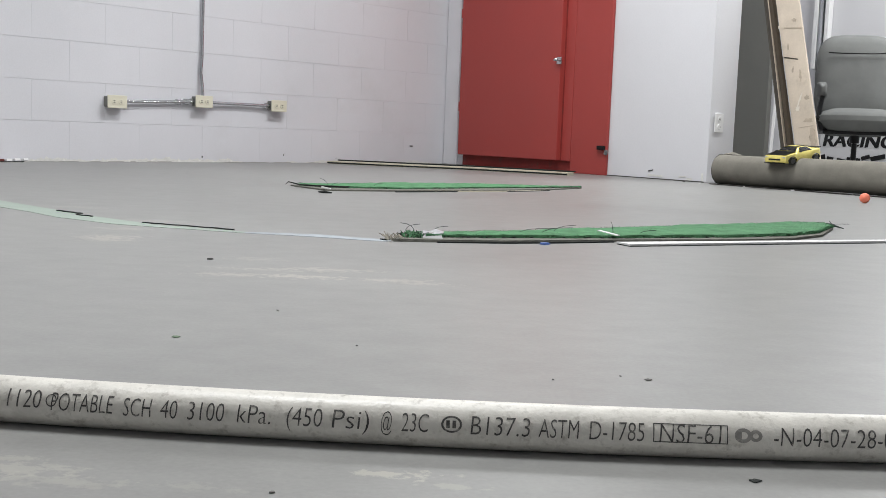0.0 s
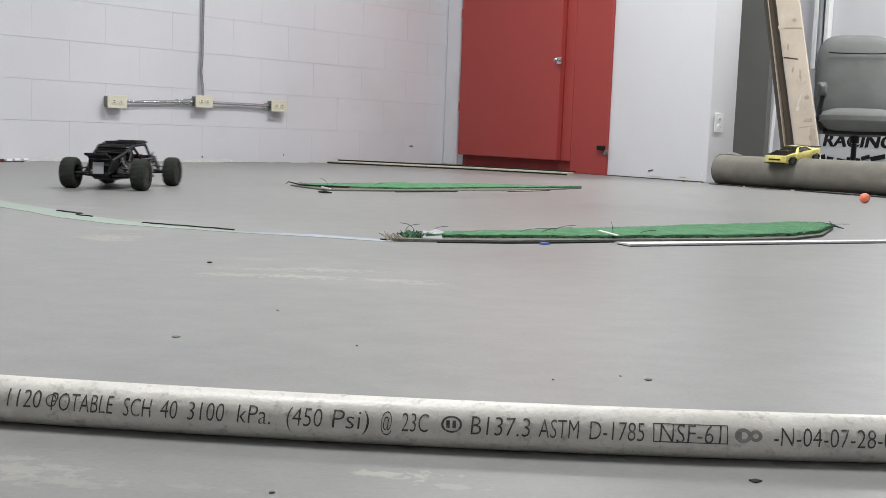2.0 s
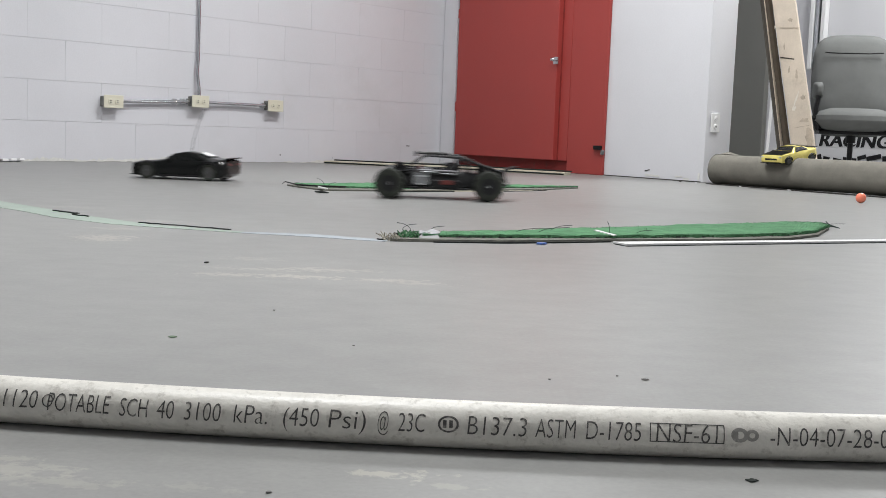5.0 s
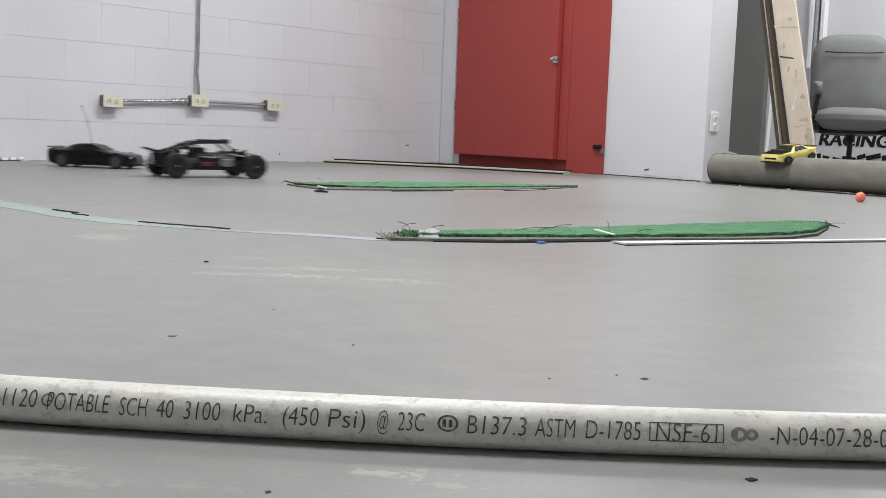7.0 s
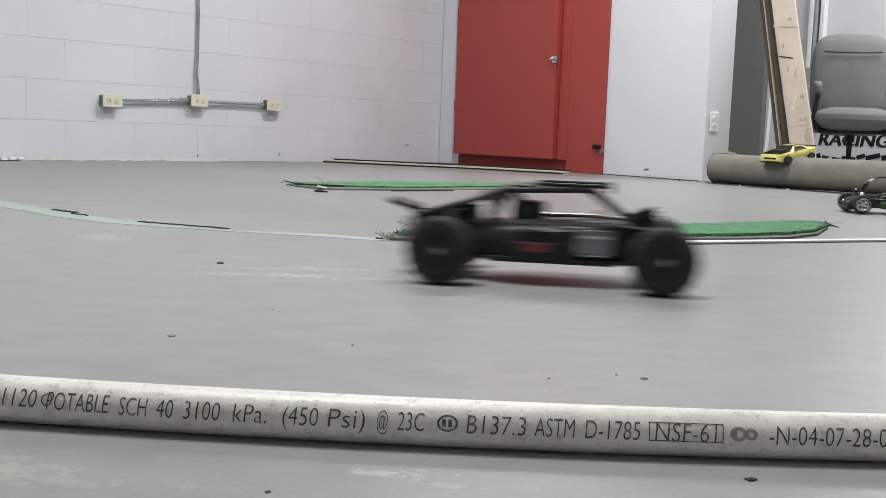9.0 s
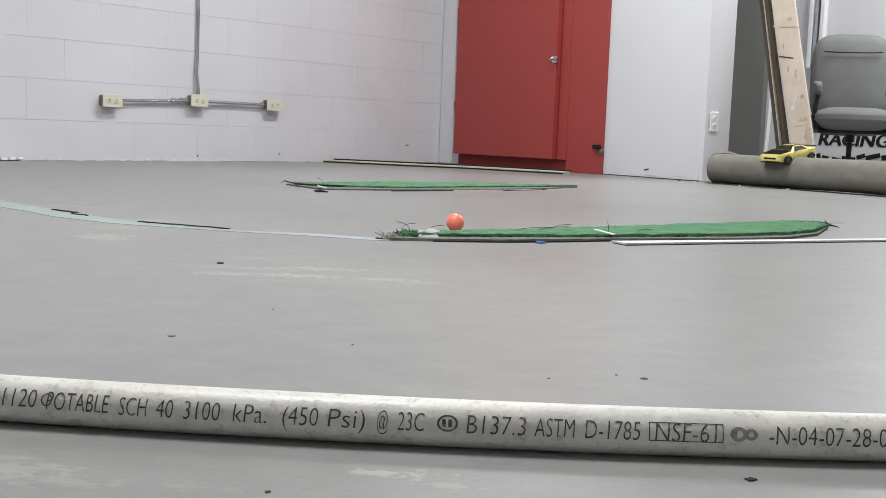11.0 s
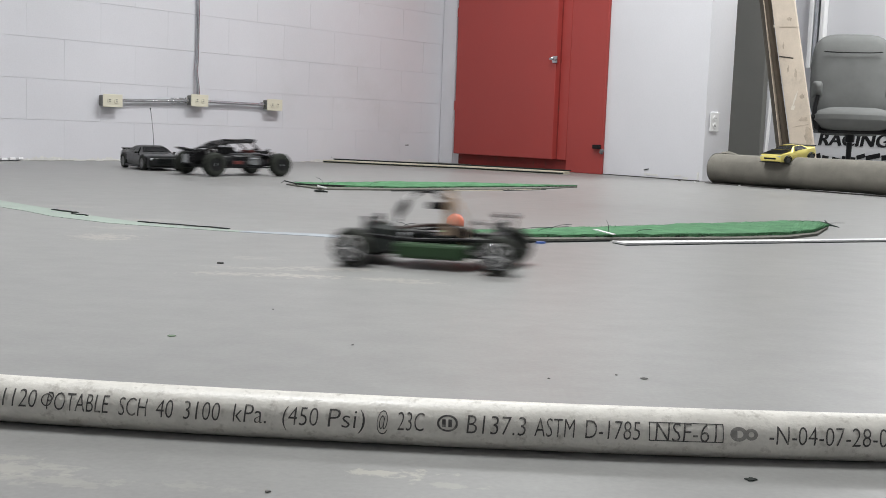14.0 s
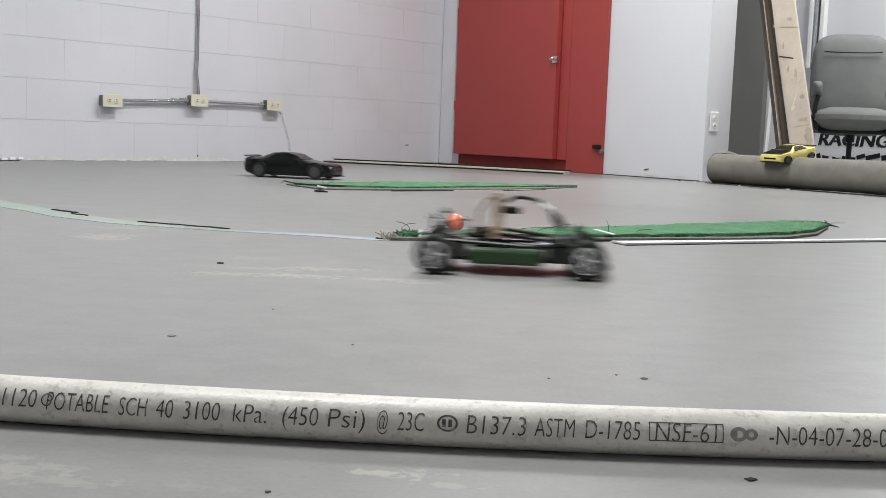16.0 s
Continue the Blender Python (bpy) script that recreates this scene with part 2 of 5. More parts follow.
def lathe(profile, bm=None, sides=28, m=None):
    """Turns (radius, height) pairs round the z axis."""
    own = bm if bm is not None else bmesh.new()
    rings = []
    for r, z in profile:
        ring = []
        for k in range(sides):
            a = 2 * math.pi * k / sides
            v = Vector((r * math.cos(a), r * math.sin(a), z))
            ring.append(own.verts.new(m @ v if m else v))
        rings.append(ring)
    for r0, r1 in zip(rings, rings[1:]):
        for k in range(sides):
            own.faces.new((r0[k], r0[(k + 1) % sides], r1[(k + 1) % sides], r1[k]))
    own.faces.new(rings[0][::-1])
    own.faces.new(rings[-1])
    return own


def loft(sections, bm=None, cap=True):
    """Joins rings of points, each with the same count."""
    own = bm if bm is not None else bmesh.new()
    rings = [[own.verts.new(p) for p in s] for s in sections]
    n = len(rings[0])
    for r0, r1 in zip(rings, rings[1:]):
        for k in range(n):
            own.faces.new((r0[k], r0[(k + 1) % n], r1[(k + 1) % n], r1[k]))
    if cap:
        own.faces.new(rings[0][::-1])
        own.faces.new(rings[-1])
    bmesh.ops.recalc_face_normals(own, faces=own.faces[:])
    return own


def thing(name, label, category, at=None, group="", kind=""):
    ob = new(name)
    if at is not None:
        ob.matrix_world = at
    return tagged(ob, label, category, group, kind)


def slab(name, m, sx, sy, sz, at, mat, label, category="wall", bevel=0.0):
    """A piece of the setting, in the frame m."""
    ob = part(name, box(sx, sy, sz, at, bevel), mat)
    ob.matrix_world = m
    return tagged(ob, label, category, kind="structure")

# ================= setting =================
ground = part("floor", box(30, 30, 0.1, (0, 0, -0.05)), "floor")
tagged(ground, "grey painted concrete floor with scuffs and worn patches", "floor", kind="structure")

wall_w = slab("wall_west", LEFT, 12.0, 0.2, CEILING, (-5.9, 0.104, CEILING / 2), "mortar", "painted concrete block wall in pale grey")
slab("wall_partition", DOOR, 2.2525, 0.212, CEILING, (1.12625, 0.106, CEILING / 2), "drywall", "white painted drywall partition with a bare end", bevel=0.004)
slab("wall_north", DOOR, 9.0, 0.2, CEILING, (4.0, 2.3, CEILING / 2), "plain", "pale grey painted wall at the back of the bay")
slab("wall_bay", DOOR, 0.2, 2.0, CEILING, (0.30, 1.2, CEILING / 2), "plain", "pale grey side wall of the bay")
slab("wall_east", DOOR, 0.2, 14.0, CEILING, (7.5, -4.7, CEILING / 2), "plain", "plain pale grey wall")
slab("wall_south", LEFT, 0.2, 14.0, CEILING, (-11.8, -6.5, CEILING / 2), "plain", "plain pale grey wall")
slab("wall_south", DOOR, 22.0, 0.2, CEILING, (0.0, -11.5, CEILING / 2), "plain", "plain pale grey wall")
slab("ceiling", pose(0, 0, 0), 30, 30, 0.1, (0, 0, CEILING + 0.05), "ceiling", "plain white ceiling", "ceiling")


def ceiling_light(x, y, turn):
    ob = thing("ceiling_light", "fluorescent ceiling fixture with two white tubes", "lamp", pose(x, y, CEILING, 0, 0, turn), "ceiling lights")
    part("housing", box(1.3, 0.3, 0.06, (0, 0, -0.03), 0.01), "white_plate", ob)
    for s in (-0.08, 0.08):
        part("tube", rod([(-0.6, s, -0.085), (0.6, s, -0.085)], 0.013), "white_plate", ob, "white fluorescent tube")
    return ob


for lx, ly, lt, watts in LAMPS:
    ceiling_light(lx, ly, lt)


# ---- red door in the partition ----
def red_door():
    ob = thing("door_1", "red painted steel door with a latch, a fixed side panel and a recessed foot", "door", DOOR, kind="structure")
    part("door_leaf", box(0.946, 0.05, 1.98, (0.692, -0.035, 0.071 + 0.99), 0.004), "red", ob)
    part("astragal", box(0.080, 0.020, 1.98, (1.206, -0.0135, 0.069 + 0.99), 0.004), "red", ob)
    # the leaf's shadow at the gap, built as a dark strip on the astragal
    part("door_gap", box(0.007, 0.004, 1.97, (1.1705, -0.0255, 0.074 + 0.985)), "red_dark", ob, "dark strip for the leaf's shadow at the gap")
    part("side_panel", box(0.292, 0.02, 2.06, (1.394, -0.012, 1.03), 0.004), "red", ob)
    # scuffed plate; the leaf's shade is part of its dark red
    part("kick_plate", box(1.03, 0.004, 0.09, (0.725, -0.004, 0.047), 0.001), "red_dark", ob, "scuffed red kick plate, darkened for the shade under the leaf")
    for z in (0.39, 1.0, 1.8):
        part("hinge", rod([(0.217, -0.058, z - 0.03), (0.217, -0.058, z + 0.03)], 0.005), "red", ob)
    latch = part("latch", box(0.040, 0.010, 0.044, (1.160, -0.065, 0.667), 0.004), "steel", ob, "small chrome latch")
    part("lever", box(0.066, 0.010, 0.015, (1.163, -0.082, 0.672), 0.004), "steel", latch)
    part("knob", lathe([(0.006, 0), (0.006, 0.012), (0.010, 0.016), (0.011, 0.022), (0.006, 0.028)], m=Matrix.Translation((1.155, -0.068, 0.672)) @ pose(0, 0, 0, 90)), "steel", latch, smooth=True)
    part("floor_catch", box(0.050, 0.03, 0.024, (1.506, -0.03, 0.159), 0.003), "black", ob, "black rubber catch")
    part("catch_plate", box(0.020, 0.02, 0.030, (1.540, -0.025, 0.133), 0.006, turn=pose(0, 0, 0, 0, 20, 0)), "panel_grey", ob)
    part("casing", box(0.14, 0.012, 2.15, (0.078, -0.008, 1.075), 0.003), "drywall", ob, "white painted casing")
    return ob


red_door()


# ---- power outlets with conduit on the block wall ----
def outlet(name, m, mat, label, w=0.112, h=0.066, deep=0.045, upright=False):
    ob = thing(name, label, "outlet", m, "wall outlets")
    part("box", box(w - 0.012, deep, h - 0.012, (0, -deep / 2, 0), 0.004), "grey_post" if deep > 0.02 else mat, ob)
    plate = part("cover_plate", box(w, 0.006, h, (0, -deep - 0.003, 0), 0.002), mat, ob)
    for s in (-1, 1):
        c = (s * 0.02, -deep - 0.006, 0) if not upright else (0, -deep - 0.006, s * 0.02)
        part("socket", lathe([(0.0145, 0), (0.0145, 0.002), (0.013, 0.003)], sides=18, m=Matrix.Translation(c) @ pose(0, 0, 0, 90)), mat, plate)
        for k in (-1, 1):
            at = (c[0], c[1] - 0.003, k * 0.005) if not upright else (k * 0.005, c[1] - 0.003, c[2])
            part("slot", box(0.010 if not upright else 0.002, 0.0015, 0.0032 if not upright else 0.009, at), "slot", plate)
    return ob


S_OUT = (-2.560, -2.025, -1.500)
Z_OUT = (0.310, 0.334, 0.332)
for s, z in zip(S_OUT, Z_OUT):
    outlet("power_outlet", LEFT @ pose(s, 0, z), "cream", "cream double power outlet on a surface box on the block wall")


def conduit(points, label, clips):
    ob = thing("conduit", label, "conduit", LEFT, "conduits")
    part("tube", rod(points, 0.0092, sides=12), "steel", ob, smooth=True)
    for c in clips:
        part("strap", box(0.03, 0.014, 0.032, c, 0.003), "steel", ob)
    return ob


conduit([(-2.500, -0.025, 0.314), (-2.29, -0.02, 0.321), (-2.085, -0.025, 0.332)], "galvanised steel conduit between outlets", [(-2.17, -0.012, 0.327), (-2.12, -0.014, 0.330), (-2.085, -0.02, 0.332)])
conduit([(-1.965, -0.025, 0.331), (-1.75, -0.02, 0.331), (-1.555, -0.025, 0.331)], "galvanised steel conduit between outlets", [(-1.57, -0.02, 0.331)])
conduit([(-2.019, -0.025, 0.36), (-2.021, -0.024, 0.41), (-2.028, -0.016, 0.49), (-2.019, -0.012, 0.58), (-2.016, -0.012, 0.9), (-2.008, -0.012, 2.95)], "galvanised steel conduit that rises to the ceiling", [(-2.012, -0.008, 1.3)])
outlet("wall_plate", DOOR @ pose(2.2535, 0.068, 0.318, 0, 0, 90), "white_plate", "flat white double outlet on the end of the partition", 0.07, 0.10, 0.002, True)


# ---- pipe in the foreground ----
def pipe_point(x):
    """Centre line of the bent pipe at x."""
    return Vector((x, 0.755 - 0.032 * x + 0.13 * x * x, 0.0168))


def pvc_pipe():
    ob = thing("pvc_pipe", "dirty pale grey plastic pipe with black printing on the floor", "pipe")
    pts = [pipe_point(-1.1 + 0.05 * i) for i in range(45)]
    part("tube", rod(pts, 0.0167, sides=40), "pvc", ob, smooth=True)
    return ob


pipe = pvc_pipe()


# ---- turf, strips and tape on the floor ----
def strip_mesh(path, width, thick, z=0.0):
    """A flat band along a line of (x, y) with its right side on the line."""
    bm = bmesh.new()
    rows = []
    for i, p in enumerate(path):
        a, b = path[max(0, i - 1)], path[min(len(path) - 1, i + 1)]
        d = (Vector((*b, 0)) - Vector((*a, 0))).normalized()
        n = Vector((-d.y, d.x, 0))
        w = width[i] if isinstance(width, (list, tuple)) else width
        p0 = Vector((*p, z))
        p1 = p0 + n * w
        rows.append([bm.verts.new(q) for q in (p0, p1, p1 + Vector((0, 0, thick)), p0 + Vector((0, 0, thick)))])
    for r0, r1 in zip(rows, rows[1:]):
        for k in range(4):
            bm.faces.new((r0[k], r0[(k + 1) % 4], r1[(k + 1) % 4], r1[k]))
    bm.faces.new(rows[0][::-1])
    bm.faces.new(rows[-1])
    bmesh.ops.recalc_face_normals(bm, faces=bm.faces[:])
    return bm


def turf_mat(label, front, back, thick, tufts, seed, pile=None):
    """A strip of artificial turf: dark backing, green pile with single blades along its edges."""
    rng = random.Random(seed)
    ob = thing("turf_strip", label, "artificial turf", group="turf strips")

    def fine(line, n=70):
        out = []
        for i in range(n + 1):
            f = i / n * (len(line) - 1)
            k = min(int(f), len(line) - 2)
            u = f - k
            out.append((line[k][0] * (1 - u) + line[k + 1][0] * u, line[k][1] * (1 - u) + line[k + 1][1] * u))
        return out
    f, b = fine(front), fine(back)
    bm = bmesh.new()
    rows = []
    for p, q in zip(f, b):
        rows.append([bm.verts.new((p[0], p[1], 0.0)), bm.verts.new((q[0], q[1], 0.0)), bm.verts.new((q[0], q[1], thick * 0.45)), bm.verts.new((p[0], p[1], thick * 0.45))])
    for r0, r1 in zip(rows, rows[1:]):
        for k in range(4):
            bm.faces.new((r0[k], r0[(k + 1) % 4], r1[(k + 1) % 4], r1[k]))
    bm.faces.new(rows[0][::-1])
    bm.faces.new(rows[-1])
    part("backing", bm, "backing", ob, "grey woven backing")
    # the pile starts behind the backing's bare hem
    f = fine(pile or front)
    # pile: a rough raised sheet, and blades
    bm = bmesh.new()
    cols, start = 7, 6 if seed == 1 else 3
    grid = []
    for i, (p, q) in enumerate(zip(f, b)):
        if i < start:
            continue
        row = []
        for j in range(cols):
            u = (j + rng.uniform(-0.15, 0.15)) / (cols - 1)
            x, y = p[0] * (1 - u) + q[0] * u, p[1] * (1 - u) + q[1] * u
            row.append(bm.verts.new((x, y, thick * rng.uniform(0.8, 1.05))))
        grid.append(row)
    low = [[bm.verts.new((v.co.x, v.co.y, thick * 0.45)) for v in (r[0], r[-1])] for r in grid]
    for i in range(len(grid) - 1):
        for j in range(cols - 1):
            bm.faces.new((grid[i][j], grid[i + 1][j], grid[i + 1][j + 1], grid[i][j + 1]))
        bm.faces.new((grid[i][0], low[i][0], low[i + 1][0], grid[i + 1][0]))
        bm.faces.new((grid[i][-1], grid[i + 1][-1], low[i + 1][1], low[i][1]))
    bmesh.ops.recalc_face_normals(bm, faces=bm.faces[:])
    part("turf_surface", bm, "turf", ob)
    verts, faces = [], []
    for _ in range(tufts):
        i = rng.randrange(start, len(f) - 1)
        u = rng.choice((rng.uniform(-0.02, 0.05), rng.random(), rng.uniform(0.95, 1.02)))
        w = rng.random()
        px, py = f[i][0] * (1 - w) + f[i + 1][0] * w, f[i][1] * (1 - w) + f[i + 1][1] * w
        qx, qy = b[i][0] * (1 - w) + b[i + 1][0] * w, b[i][1] * (1 - w) + b[i + 1][1] * w
        x, y = px * (1 - u) + qx * u, py * (1 - u) + qy * u
        a, s, h = rng.uniform(0, 6.28), 0.0011, thick * rng.uniform(0.30, 0.62)
        n = len(verts)
        dx, dy = math.cos(a) * s, math.sin(a) * s
        lx, ly = rng.uniform(-0.004, 0.004), rng.uniform(-0.004, 0.004)
        z0 = thick * 0.5
        verts += [(x - dx, y - dy, z0), (x + dx, y + dy, z0), (x + lx, y + ly, z0 + h)]
        faces.append((n, n + 1, n + 2))
    me = bpy.data.meshes.new("turf_nap")
    me.from_pydata(verts, [], faces)
    me.materials.append(M["turf"])
    blades = new("turf_nap", me)
    blades.parent = ob
    tagged(blades, kind="stuff")
    # dark stitched edge in short ragged pieces
    bm = bmesh.new()
    ff = fine(pile or front, 190)
    for i in range(int(start * 2.7), len(ff) - 1):
        if rng.random() < 0.62:
            p, q = Vector((*ff[i], thick * 0.52)), Vector((*ff[i + 1], thick * 0.52))
            off = Vector((0, -0.0015, rng.uniform(-0.0008, 0.0012)))
            rod([p + off, q.lerp(p, rng.uniform(0, 0.35)) + off], rng.uniform(0.0007, 0.0016), bm, 5)
    tagged(part("edge_stitching", bm, "turf_back", ob, "ragged black edge stitching"), kind="stuff")
    return ob


NEAR_FRONT = [(-0.107, 2.168), (-0.005, 2.184), (0.123, 2.216), (0.372, 2.335), (0.639, 2.440), (0.790, 2.528), (0.905, 2.660), (1.000, 2.87)]
NEAR_BACK = [(-0.093, 2.254), (-0.006, 2.303), (0.141, 2.391), (0.399, 2.590), (0.751, 2.846), (0.942, 2.987), (1.020, 3.000), (1.010, 2.89)]
NEAR_PILE = [(-0.104, 2.192), (-0.004, 2.232), (0.128, 2.272), (0.374, 2.362), (0.651, 2.490), (0.807, 2.587), (0.910, 2.70), (1.000, 2.88)]
near_turf = turf_mat("green artificial turf strip with a frayed end on the floor", NEAR_FRONT, NEAR_BACK, 0.013, 7500, 1, NEAR_PILE)
MID_FRONT = [(-0.548, 3.99), (-0.427, 3.82), (-0.177, 3.935), (0.135, 4.185), (0.417, 4.467), (0.560, 4.68)]
MID_BACK = [(-0.586, 4.060), (-0.458, 4.150), (-0.202, 4.430), (0.146, 4.600), (0.455, 4.655), (0.562, 4.70)]
MID_PILE = [(-0.580, 4.02), (-0.420, 3.957), (-0.181, 4.022), (0.135, 4.310), (0.440, 4.570), (0.560, 4.69)]
mid_turf = turf_mat("green artificial turf strip with a curled dark end", MID_FRONT, MID_BACK, 0.011, 3500, 2, MID_PILE)


def strand(points, r=0.0006):
    bm = rod(points, r, sides=5)
    return bm


def loose_threads(parent, rows):
    for base, lean, h in rows:
        x, y = base
        pts = [(x + lean * u * u, y + 0.01 * u, 0.008 + h * math.sin(u * 1.5)) for u in (0, 0.25, 0.5, 0.75, 1)]
        part("loose_thread", strand(pts), "thread", parent)


loose_threads(near_turf, [((0.355, 2.36), -0.005, 0.032), ((0.20, 2.36), 0.07, 0.016), ((0.15, 2.35), 0.08, 0.014), ((0.23, 2.40), 0.05, 0.018),
                          ((-0.03, 2.35), 0.03, 0.010), ((-0.09, 2.33), 0.03, 0.014), ((-0.07, 2.30), -0.03, 0.018), ((0.03, 2.22), 0.06, 0.004),
                          ((0.42, 2.42), 0.04, 0.012), ((1.01, 2.93), 0.06, 0.006)])
loose_threads(mid_turf, [((-0.43, 3.90), -0.03, 0.030), ((-0.42, 3.9), 0.03, 0.018), ((-0.28, 4.1), 0.03, 0.012), ((-0.50, 3.9), -0.04, 0.014)])


# the dark hem of the far strip curls up at its end; torn bits hang at its front
part("curled_hem", rod([(-0.588, 3.95, 0.012), (-0.582, 3.98, 0.019), (-0.538, 3.95, 0.012), (-0.482, 3.93, 0.011), (-0.423, 3.94, 0.010), (-0.33, 3.99, 0.009)],
                       [0.001, 0.002, 0.0028, 0.003, 0.0035, 0.0015], sides=6), "turf_back", mid_turf, "curled black hem")
part("torn_hem", box(0.030, 0.03, 0.006, (-0.430, 3.84, 0.009), 0.002, turn=pose(0, 0, 0, 0, 12, 20)), "white_strip", mid_turf, "torn white bit")
part("torn_hem", rod([(-0.440, 3.70, 0.003), (-0.415, 3.68, 0.004), (-0.392, 3.685, 0.002)], [0.002, 0.0045, 0.002], sides=6), "turf_back", mid_turf, "torn black bit")
part("pale_hem", strip_mesh([(-0.177, 3.905), (0.026, 4.075), (0.222, 4.22), (0.40, 4.41)], 0.018, 0.002), "cream_strip", mid_turf, "pale yellowish edge")
part("hem_cord", rod([(-0.190, 3.888, 0.002), (-0.05, 3.995, 0.002), (0.03, 4.06, 0.002)], 0.0022, sides=5), "turf_back", mid_turf, "black cord")
part("hem_cord", rod([(0.222, 4.205, 0.002), (0.32, 4.30, 0.002), (0.40, 4.395, 0.002)], 0.0018, sides=5), "turf_back", mid_turf, "black cord")
# knot of threads past the rounded end of the near strip
for bend in (((1.028, 3.00, 0.010), (1.036, 2.985, 0.007), (1.060, 2.95, 0.001)), ((1.030, 2.99, 0.004), (1.038, 2.98, 0.009), (1.034, 2.99, 0.016))):
    part("end_knot", rod(bend, [0.0015, 0.004, 0.001], sides=6), "thread", near_turf, "dark knot of threads")


def patch(name, x, y, sx, sy, turn, mat, label, seed, z=0.0007, kind="", thick=0.0006):
    """A thin irregular flake on the floor."""
    rng = random.Random(seed)
    bm = bmesh.new()
    n = 36 if kind else 14
    top, low = [], []
    mid = bm.verts.new((0, 0, thick))
    for k in range(n):
        a = 2 * math.pi * k / n
        r = rng.uniform(0.55, 1.0)
        v = Vector((math.cos(a) * r * sx / 2, math.sin(a) * r * sy / 2, 0))
        top.append(bm.verts.new(v * 0.9 + Vector((0, 0, thick))))
        if not kind:
            low.append(bm.verts.new(v))
    for k in range(n):
        bm.faces.new((mid, top[k], top[(k + 1) % n]))
        if kind:
            continue
        bm.faces.new((low[k], low[(k + 1) % n], top[(k + 1) % n], top[k]))
    ob = part(name, bm, mat)
    ob.matrix_world = pose(x, y, z, 0, 0, turn)
    return tagged(ob, label, "floor mark" if kind else "scrap", kind=kind)


# grey tape over the frayed end, white torn tape, blue scrap
part("tape_piece", box(0.040, 0.055, 0.002, (-0.031, 2.215, 0.0075), turn=pose(0, 0, 0, 12, 0, 8)), "tape_grey", near_turf, "piece of grey duct tape")
part("tape_crumple", loft([[(-0.052, 2.222, 0.011), (-0.051, 2.262, 0.014), (-0.051, 2.262, 0.016), (-0.052, 2.222, 0.0125)], [(-0.040, 2.228, 0.013), (-0.039, 2.270, 0.012), (-0.039, 2.270, 0.014), (-0.040, 2.228, 0.0155)],
                           [(-0.028, 2.226, 0.010), (-0.026, 2.272, 0.017), (-0.026, 2.272, 0.019), (-0.028, 2.226, 0.0125)], [(-0.010, 2.232, 0.012), (-0.008, 2.275, 0.012), (-0.008, 2.275, 0.014), (-0.010, 2.232, 0.0145)]]), "silver", near_turf, "crumpled pale tape")
part("torn_tape", box(0.05, 0.012, 0.0015, (0.345, 2.36, 0.0165), turn=pose(0, 0, 0, 0, 8, -38)), "white_strip", near_turf, "torn white tape")
patch("blue_scrap", 0.197, 2.218, 0.028, 0.02, 10, "blue", "small torn scrap of blue tape", 5, 0.001, thick=0.003)
frayed = random.Random(8)
bm = bmesh.new()
for i in range(60):
    x, y = frayed.uniform(-0.095, -0.05), frayed.uniform(2.20, 2.28)
    rod([(x, y, 0.004), (x + frayed.uniform(-0.02, 0.01), y + frayed.uniform(-0.01, 0.01), frayed.uniform(0.005, 0.014))], 0.0011, bm, 4)
tagged(part("frayed_end", bm, "turf_back", near_turf, "dark frayed turf fibres"), kind="stuff")
bm = bmesh.new()
bm2 = bmesh.new()
for i in range(150):
    x, y = frayed.uniform(-0.092, -0.053), frayed.uniform(2.195, 2.27)
    rod([(x, y, 0.005), (x + frayed.uniform(-0.006, 0.006), y + frayed.uniform(-0.006, 0.006), frayed.uniform(0.009, 0.016))], 0.0012, bm2, 4)
tagged(part("turf_tuft", bm2, "turf", near_turf, "loose green tuft"), kind="stuff")
for i in range(46):
    x, y = frayed.uniform(-0.122, -0.088), frayed.uniform(2.17, 2.25)
    rod([(x, y, 0.002), (x + frayed.uniform(-0.02, 0.02), y + frayed.uniform(-0.01, 0.01), frayed.uniform(0.003, 0.014))], 0.0012, bm, 4)
tagged(part("frayed_backing", bm, "scuff", near_turf, "pale frayed backing fibres"), kind="stuff")


def edging(name, path, width, thick, mat, label, z=0.0):
    ob = part(name, strip_mesh(path, width, thick, z), mat)
    return tagged(ob, label, "edging")


STRIP = [(0.352, 2.290), (0.373, 2.246), (0.618, 2.366), (0.913, 2.508), (1.20, 2.64), (1.6, 2.81), (2.2, 3.06)]
edging("edging_strip", STRIP, [0.004, 0.045, 0.035, 0.03, 0.03, 0.03, 0.03], 0.005, "white_strip", "white plastic edging strip in front of the turf")
# shadow along the white strip's front, drawn as a thin black band
edging("black_cord", [(x, y - 0.006) for x, y in STRIP], 0.004, 0.0016, "turf_back", "black line painted as the shadow below the white strip")
# cord at the foot of the turf's hem
edging("black_cord", [(-0.02, 2.172), (0.123, 2.207), (0.25, 2.262), (0.352, 2.318)], 0.005, 0.003, "turf_back", "black cord along the turf's edge")
# far track border: pale strip between two black cords
FAR_LOW = [(-0.748, 6.717), (-0.301, 6.588), (0.072, 6.499), (0.655, 6.180)]
FAR_HIGH = [(x + 0.055, y + 0.085) for x, y in FAR_LOW]
border = thing("track_border", "pale dusty border strip with black cords along the partition", "edging")
part("strip", strip_mesh(FAR_LOW, 0.10, 0.016), "cream_strip", border)
for line, z in ((FAR_LOW, 0.006), (FAR_HIGH, 0.021)):
    part("cord", rod([(x, y, z) for x, y in line], 0.0042, sides=7), "turf_back", border, "black cord")
